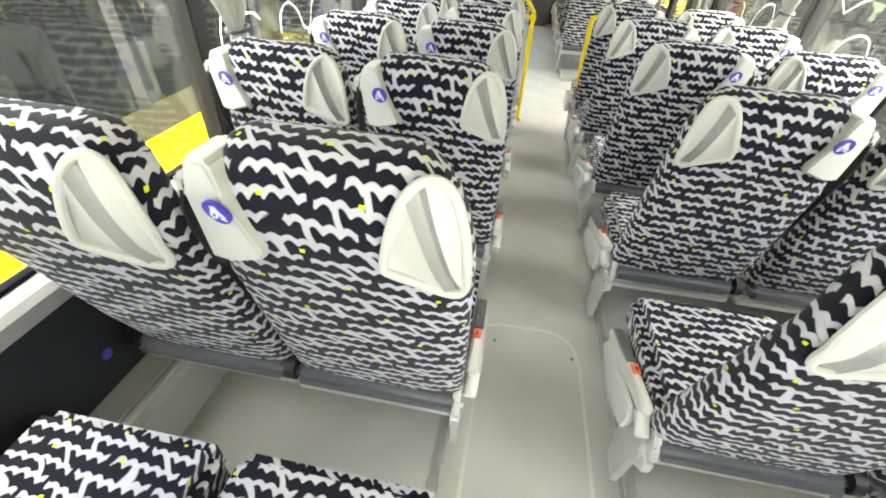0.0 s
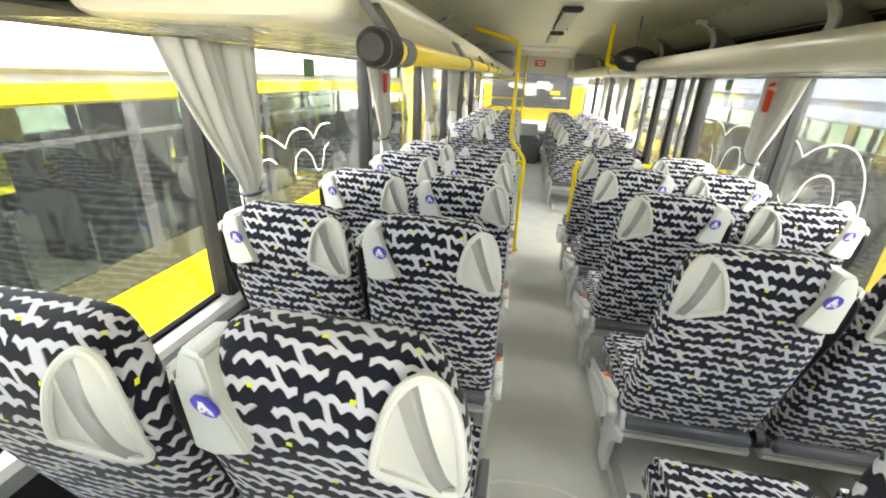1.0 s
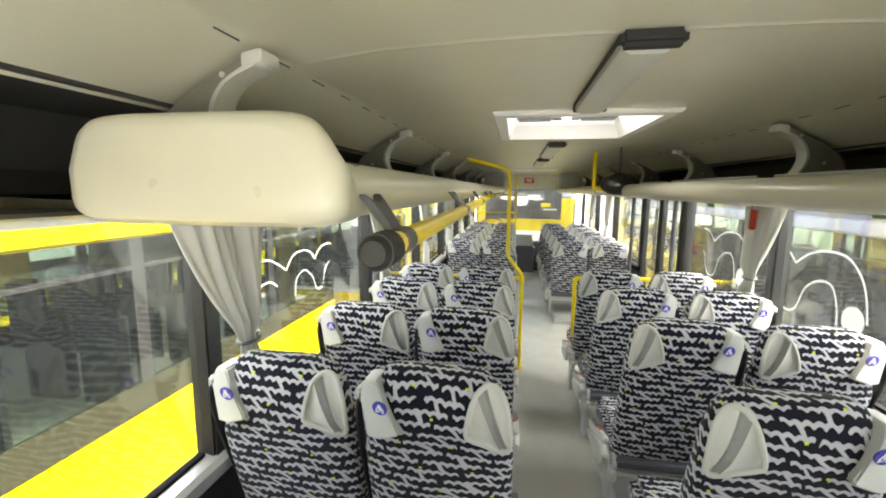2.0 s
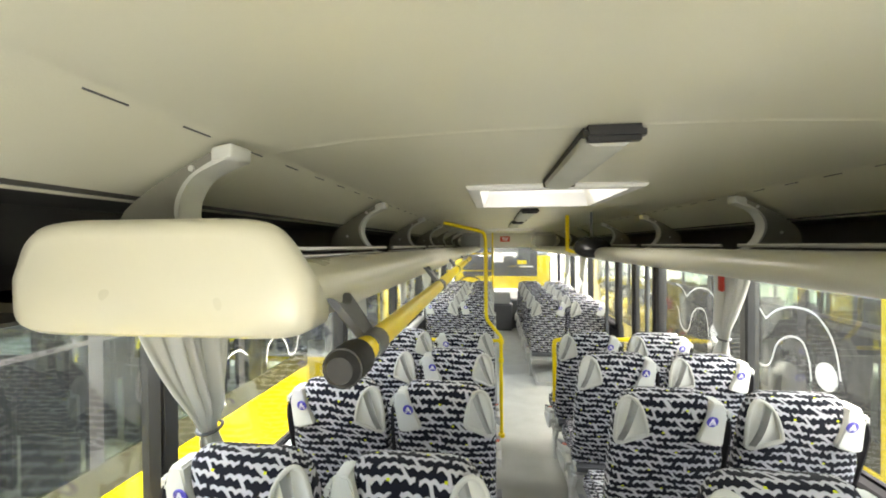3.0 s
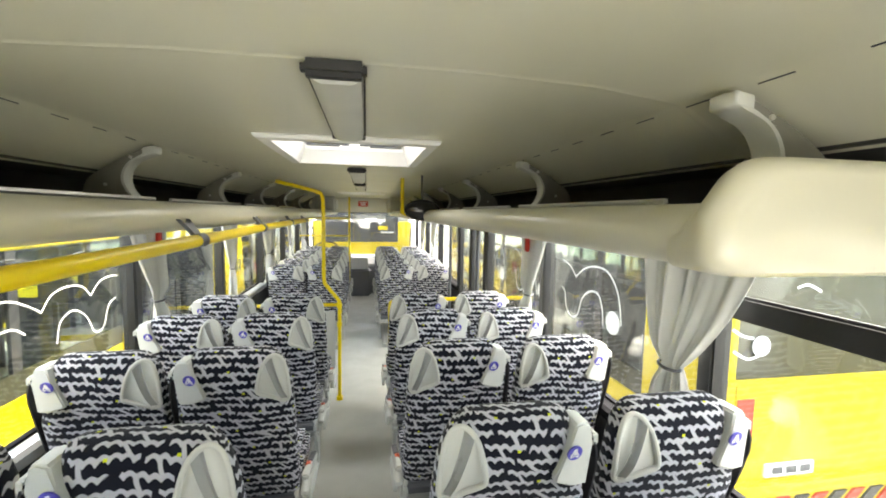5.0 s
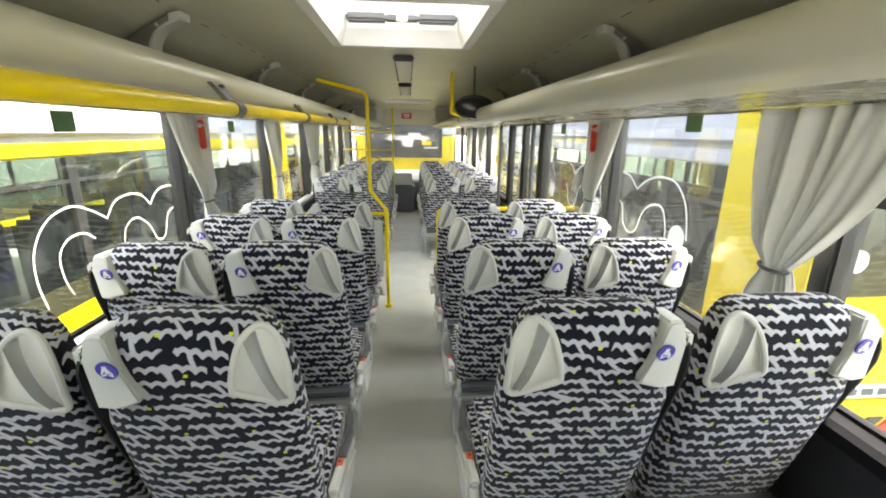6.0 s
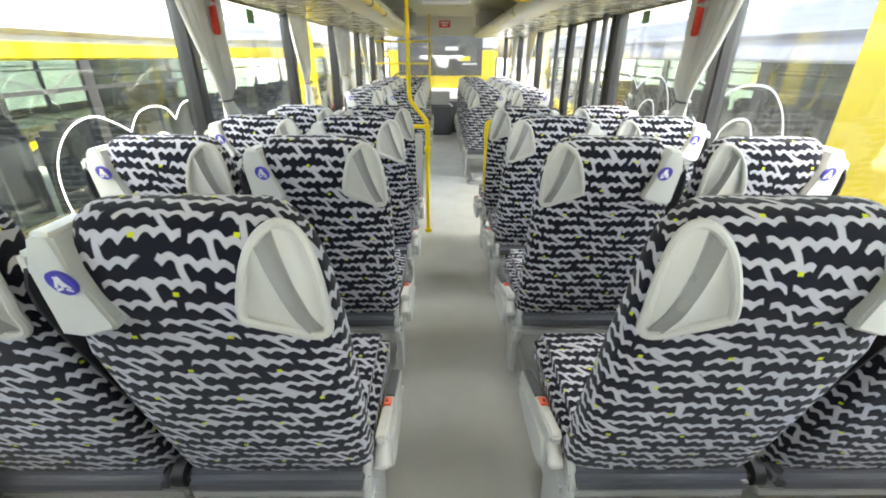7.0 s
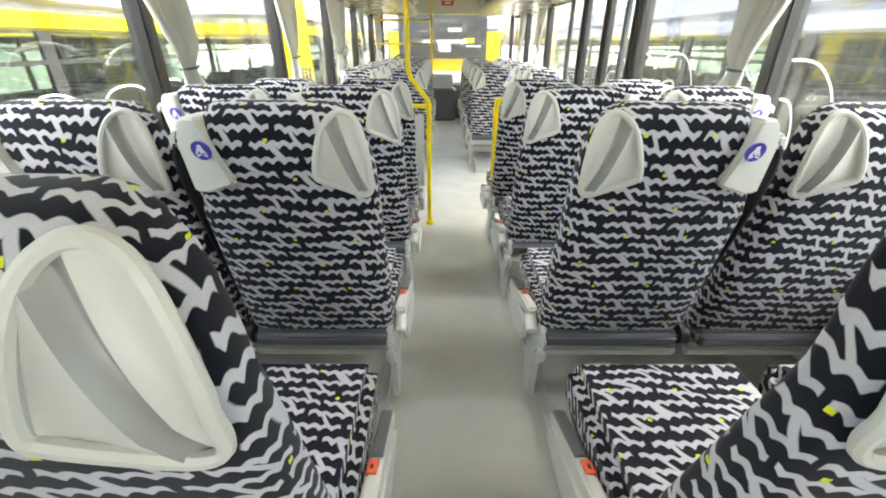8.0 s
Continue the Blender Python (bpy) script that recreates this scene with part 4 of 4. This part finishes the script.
    part("rim", bm, BLACK, th)
    bm = bmesh.new()
    cyl(bm, m @ Vector((0, 0, 0.01)), m @ Vector((0, 0, -0.4)), 0.04, 12)
    part("column", bm, SHELL, th)


# ---------------------------------------------------------------- window notices
def build_notices():
    for side, y, z in ((-1, 2.39, 1.63), (1, 2.455, 1.655), (-1, 3.95, 1.63), (1, 4.05, 1.64)):
        th = empty("window_notice", "small green notice sticker on the window glass", "notice", "window notices")
        bm = bmesh.new()
        x = side * (WALL + 0.028)
        box(bm, (x - 0.001, y - 0.054, z - 0.038), (x + 0.001, y + 0.054, z + 0.038))
        part("notice", bm, NOTICE, th, smooth=0)


NOTICE = material("green_notice", (0.11, 0.22, 0.09), 0.5, vary=0.3, scale=30)


def build_hammers():
    for side, y in ((-1, 3.22), (1, 3.20)):
        th = empty("emergency_hammer", "red emergency hammer in its holder on the pillar", "hammer", "emergency hammers")
        x = side * (WALL - 0.09)
        bm = bmesh.new()
        box(bm, (x - 0.012, y - 0.02, 1.50), (x + 0.012, y + 0.02, 1.66), 0.006)
        part("holder", bm, REDSIGN, th)
        bm = bmesh.new()
        cyl(bm, (x, y - 0.045, 1.63), (x, y + 0.045, 1.63), 0.013, 10)
        part("head", bm, STEEL, th)


# ---------------------------------------------------------------- outside
def neighbour_bus(name, m, length, label, end="", seats=True, corner=0.0):
    """A parked city bus with its flank along local +y at x = 0, body towards -x; ground at z = 0. end: which end wall shows details."""
    th = empty(name, label, "bus", "parked buses")
    W, H = 2.5, 2.80
    bm = bmesh.new()
    box(bm, (-W, 0, 0.32), (0, length, 1.06), 0.03, 2)
    part("lower_body", bm, BUSY, th, "bright yellow lower body")
    bm = bmesh.new()
    box(bm, (-W + 0.06, 0.06, 1.0), (-0.06, length - 0.06, 1.075))
    part("cabin_floor", bm, PANEL, th, "grey cabin floor", smooth=0)
    bm = bmesh.new()
    box(bm, (-W, 0.01, 2.32), (0, length - 0.01, 2.44), 0.02)
    part("upper_band", bm, BUSG if end == "far" else BUSY, th, "painted band above the windows")
    if end == "far":
        bm = bmesh.new()
        box(bm, (-0.09, length - 0.86, 1.03), (0.004, length - 0.004, 2.76), 0.015)
        part("corner_panel", bm, BUSY, th, "yellow corner panel")
    if corner:
        bm = bmesh.new()
        prism(bm, [(0.004, 1.03), (corner + 0.25, 1.03), (corner, 2.76), (0.004, 2.76)], 0, -0.09, 0.005, 0.012)
        cp = part("corner_panel", bm, BUSY, th, "yellow corner panel")
        for k in range(3):
            bm = bmesh.new()
            box(bm, (0.004, 0.50 + 0.16 * k, 1.78), (0.009, 0.60 + 0.16 * k, 1.96), 0.002)
            part("mark", bm, BUSD, cp, "plain dark mark")
    bm = bmesh.new()
    box(bm, (-W, 0.01, 2.44), (0, length - 0.01, H), 0.08, 3)
    part("roof", bm, BUSG, th, "grey roof edge")
    for x0, x1 in ((-W + 0.012, -W + 0.05), (-0.05, -0.012)):
        bm = bmesh.new()
        box(bm, (x0, 0.05, 1.04), (x1, length - 0.05, 1.26))
        part("waist_band", bm, OLIVE, th, "dark olive glass band", smooth=0)
    n = max(1, int(length / 1.6))
    for k in range(n):
        a, b = k * length / n + 0.05, (k + 1) * length / n - 0.05
        for x in (-W + 0.014, -0.02):
            bm = bmesh.new()
            box(bm, (x, a - 0.01, 1.26), (x + 0.006, b + 0.01, 2.32))
            part("window", bm, GLASSF, th, "tinted window", smooth=0)
            bm = bmesh.new()
            box(bm, (x - 0.02, a - 0.1, 1.26), (x + 0.012, a + 0.005, 2.32))
            box(bm, (x - 0.012, a, 2.10), (x + 0.012, b, 2.13))
            part("window_bar", bm, BUSD, th, smooth=0)
    if seats:
        for k in range(int(length / 0.8)):
            for x in (-1.05, -0.55, -2.35, -1.85):
                bm = bmesh.new()
                box(bm, (x, 0.3 + 0.8 * k, 0.85), (x + 0.42, 0.42 + 0.8 * k, 1.78), 0.05, 2)
                part("seat_back", bm, SHELL, th)
    for y in (2.2, length - 5.2):
        bm = bmesh.new()
        cyl(bm, (-0.28, y, 0.48), (0.012, y, 0.48), 0.46, 28)
        part("wheel", bm, BLACK, th)
    if end:
        y, o = (length, 1) if end == "far" else (0.0, -1)
        e = lambda k: sorted((y - o * 0.05, y + o * k))
        xa, xb, zb, zt = (2.38, 0.12, 1.54, 2.40) if end == "far" else (2.26, 0.36, 1.92, 2.79)
        bm = bmesh.new()
        for lo, hi in (((-W, 1.03), (-xa, 2.46)), ((-xb, 1.03), (0.0, 2.46)), ((-xa, 1.03), (-xb, zb)), ((-xa, zt - 0.01), (-xb, max(2.46, zt + 0.02)))):
            y0, y1 = e(0.012)
            box(bm, (lo[0], y0, lo[1]), (hi[0], y1, hi[1]), 0.01)
        part("end_wall", bm, BUSY, th, "yellow end wall")
        bm = bmesh.new()
        y0, y1 = e(0.004)
        box(bm, (-xa - 0.01, y0, zb - 0.01), (-xb + 0.01, y1, zt + 0.01))
        part("end_window", bm, BUSD if end == "near" else OLIVE, th, "dark end window", smooth=0)
        if end == "near":
            bm = bmesh.new()
            y0, y1 = e(0.010)
            box(bm, (-0.86, y0, 2.24), (-0.62, y1, 2.34), 0.004)
            part("window_mark", bm, BUSY, th, "plain yellow mark")
            bm = bmesh.new()
            box(bm, (-0.80, y0, 2.16), (-0.46, y1, 2.20), 0.004)
            box(bm, (-1.20, y0, 2.46), (-0.90, y1, 2.54), 0.004)
            part("window_bars", bm, TRIM, th, "pale plain bars")
        bm = bmesh.new()
        y0, y1 = e(0.05)
        box(bm, (-W + 0.03, y0, zb - 0.025), (-0.03, y1, zb + 0.005), 0.008)
        box(bm, (-W + 0.02, y0, 0.70), (-0.02, y1, 0.76), 0.01)
        part("ledge", bm, BUSY, th)
        bm = bmesh.new()
        y0, y1 = e(0.02)
        box(bm, (-0.86, y0, 0.785), (-0.42, y1, 0.885), 0.006)
        plate = part("number_plate", bm, WHITE, th, "white plate with plain dark bars")
        bm = bmesh.new()
        y0, y1 = e(0.023)
        for k in range(3):
            box(bm, (-0.82 + 0.125 * k, y0, 0.81), (-0.73 + 0.125 * k, y1, 0.862))
        part("bars", bm, SHELL, plate, smooth=0)
        for k in range(13):
            bm = bmesh.new()
            y0, y1 = e(0.016)
            x = -W + 0.20 + 0.175 * k
            prism(bm, [(x, 0.48), (x + 0.11, 0.48), (x - 0.02, 0.61), (x - 0.13, 0.61)], 1, y0, y1)
            part("hazard_stripe", bm, (REDSIGN, BUSD)[k % 2], th, "slanting hazard stripe", smooth=0)
        bm = bmesh.new()
        y0, y1 = e(0.02)
        for x in (-W + 0.1, -0.3):
            box(bm, (x, y0, 1.10), (x + 0.18, y1, 1.42), 0.02)
        part("tail_lamp", bm, REDSIGN, th, "red tail lamps")
    th.matrix_basis = m
    return th


GROUND = -0.95
L_BIG = [(4.06, 0.19), (4.02, 0.41), (4.04, 0.63), (4.15, 0.81), (4.32, 0.92), (4.54, 0.95), (4.75, 0.87), (4.92, 0.77)]
L_NEXT = [(4.92, 0.77), (5.07, 0.91), (5.30, 0.95), (5.51, 0.91), (5.64, 0.79)]
L_LAST = [(5.64, 0.79), (5.81, 0.92), (6.04, 0.95), (6.15, 0.93)]
L_SMALL = [(4.34, 0.21), (4.28, 0.37), (4.28, 0.56), (4.39, 0.68), (4.58, 0.70), (4.72, 0.62)]
L_WAVE = [(5.10, 0.42), (5.16, 0.62), (5.36, 0.69), (5.56, 0.57), (5.68, 0.38), (5.84, 0.39), (5.95, 0.61), (6.10, 0.68)]
L_TOP = [(3.60, 1.30), (3.83, 1.27), (4.02, 1.22), (4.24, 1.14)]
L_TOP_B = [(4.24, 1.14), (4.38, 1.25), (4.58, 1.29), (4.83, 1.25), (5.13, 1.12)]
L_TOP_C = [(5.13, 1.12), (5.30, 1.23), (5.67, 1.30), (5.95, 1.26)]
L_RING = [(3.24, 0.84), (3.25, 0.98), (3.30, 1.10), (3.39, 1.17), (3.52, 1.20)]
R_BIG = [(5.15, 1.02), (4.98, 1.13), (4.77, 1.19), (4.51, 1.18), (4.34, 1.06), (4.25, 0.90), (4.20, 0.67)]
R_START = [(5.50, 1.18), (5.42, 1.17), (5.29, 1.13), (5.15, 1.02)]
R_SMALL = [(5.50, 0.84), (5.42, 0.79), (5.37, 0.61), (5.22, 0.52), (5.08, 0.58), (4.98, 0.79), (4.82, 0.90), (4.64, 0.90), (4.55, 0.75), (4.52, 0.57)]
REAR_LINES = ([(2.60, 0.97), (2.69, 0.92), (2.78, 0.90)], [(2.62, 0.81), (2.74, 0.75), (2.83, 0.77)], [(2.72, 1.40), (2.83, 1.39), (2.93, 1.34)], [(3.12, 1.26), (3.21, 1.28), (3.33, 1.23)])


def cloud_graphics(bus, place, lines, dots=(), r=0.011, mat=STICK):
    """White cloud lines printed on a parked bus; place lays a flat point on its side."""
    back = bus.matrix_basis.inverted()
    flat = (place(1, 0) - place(0, 0)).cross(place(0, 1) - place(0, 0))
    for pts in lines:
        bm = bmesh.new()
        mid = [place(p.x, p.y) for p in spline([(*q, 0) for q in pts], 6)]
        tube(bm, mid, r, 6)
        for v in bm.verts:
            v.co -= flat * (v.co - mid[0]).dot(flat) * 0.75
        bm.transform(back)
        part("cloud_line", bm, mat, bus, "white cloud line printed on the glass")
    for u, w, rad, fill in dots:
        bm = bmesh.new()
        cyl(bm, place(u, w) - flat * 0.004, place(u, w) + flat * 0.004, rad, 28)
        bm.transform(back)
        part("cloud_dot", bm, fill, bus, "round cloud dot printed on the glass")


def build_outside():
    bm = bmesh.new()
    bmesh.ops.create_grid(bm, x_segments=8, y_segments=8, size=400, matrix=Matrix.Translation((0, 0, GROUND)))
    tagged(part("ground", bm, ASPH, smooth=0), "pale worn concrete of the bus yard", "ground", kind="structure")
    near = neighbour_bus("parked_bus", pose(-2.9, -7, GROUND), 13.3, "yellow and grey city bus parked alongside")
    cloud_graphics(near, lambda u, w: Vector((-2.893, u, w)), [L_BIG, L_NEXT, L_LAST, L_SMALL, L_WAVE], r=0.009)
    cloud_graphics(near, lambda u, w: Vector((-2.893, u, w)), [L_TOP, L_TOP_B, L_TOP_C, L_RING], [(3.45, 0.74, 0.18, FROST)], 0.010, FROST)
    neighbour_bus("parked_bus", pose(-1.85, 6.5, GROUND), 10.0, "second yellow and grey city bus parked ahead", corner=0.95)
    door = neighbour_bus("parked_bus", pose(2.55, 13, GROUND, 0, 0, 180), 10.0, "yellow city bus parked on the door side", "far", corner=0.7)
    for dy in (0.0, 1.8, 3.6):
        cloud_graphics(door, lambda u, w: Vector((2.543, u + dy, w)), [R_START, R_BIG, R_SMALL], [(4.35, 0.66, 0.12, STICK)])
    cloud_graphics(door, lambda u, w: Vector((u, 2.982, w)), REAR_LINES, [(2.85, 0.84, 0.075, STICK)])
    # assumed buses in the farther lanes, added to block bright sky behind the near ones
    neighbour_bus("parked_bus", pose(-6.6, -8, GROUND), 13.0, "yellow and grey city bus added in the next parking lane", seats=False)
    neighbour_bus("parked_bus", pose(-6.8, 6.0, GROUND), 11.0, "yellow and grey city bus added further up the next lane", seats=False)
    neighbour_bus("parked_bus", pose(6.4, 13, GROUND, 0, 0, 180), 13.0, "yellow and grey city bus added in the lane beyond", seats=False)
    neighbour_bus("parked_bus", pose(1.23, 11.6, GROUND), 9.0, "yellow bus parked in front of the windscreen", "near")



def build_floor_hatch():
    th = empty("floor_hatch", "aisle floor hatch outlined by a pale metal strip", "floor hatch")
    pts = [(-0.215, 0.30), (-0.215, 1.50), (-0.19, 1.60), (-0.10, 1.625), (0.06, 1.625), (0.15, 1.585), (0.188, 1.48), (0.195, 1.30), (0.198, 0.30)]
    bm = bmesh.new()
    ring = spline([Vector((x, y, 0)) for x, y in pts], 5)
    tube(bm, [(p.x, p.y, floor_z(p.y)) for p in ring], 0.007, 6)
    for v in bm.verts:
        v.co.z = floor_z(v.co.y) + (v.co.z - floor_z(v.co.y)) * 0.35
    part("edge_strip", bm, TRIM, th)
    for x, y in ((0.165, 1.49), (-0.16, 1.52), (0.165, 0.9)):
        bm = bmesh.new()
        cyl(bm, (x, y, floor_z(y)), (x, y, floor_z(y) + 0.002), 0.007, 10)
        part("screw", bm, SHELL, th)
    # blue disc drawn in place of a small spot of bluish light
    th = empty("wall_marker", "small round blue disc for a spot of light on the dark side wall", "marker")
    bm = bmesh.new()
    cyl(bm, (-WALL - 0.001, 0.863, 0.536), (-WALL + 0.004, 0.863, 0.536), 0.016, 18)
    part("disc", bm, BLUE, th)
    th = empty("window_rail", "black horizontal rail across the rear side window", "window rail")
    bm = bmesh.new()
    box(bm, (WALL + 0.0, 0.27, 1.425), (WALL + 0.028, 1.67, 1.505), 0.01)
    part("rail", bm, BLACK, th)


def build_ceiling_slots():
    bm = bmesh.new()
    for side in (-1, 1):
        for k in range(46):
            y = 0.55 + 0.176 * k
            box(bm, (side * 0.7595 - 0.001, y, 1.9935), (side * 0.7595 + 0.001, y + 0.068, 1.997))
    tagged(part("ceiling_trim", bm, SHELL, smooth=0), "dark vent slots along the ceiling panel joints", "ceiling trim", kind="structure")


build_floor()
build_ceiling_slots()
build_floor_hatch()
for sd in (-1, 1):
    platform(sd, REAR + 0.002, 4.35)
    platform(sd, 5.9, 9.3, 0.05)
build_walls()
build_ceiling()
build_front()
build_door()
hatch(2.20, 2.96)
hatch(6.9, 7.3)
strip_lamp(1.305, 2.05)
strip_lamp(3.30, 4.35)
strip_lamp(4.75, 5.75)
for sd in (-1, 1):
    build_rack(sd)
build_bar()
build_seats()
build_poles()
for sd, ys in ((-1, PILLARS_L), (1, PILLARS_R)):
    for yy in ys:
        if yy < 0.5 or (sd > 0 and 4 < yy < 6):
            continue
        curtain(sd, yy + 0.10, 0.30 if yy < 2 else 0.27)
build_notices()
build_hammers()
build_outside()
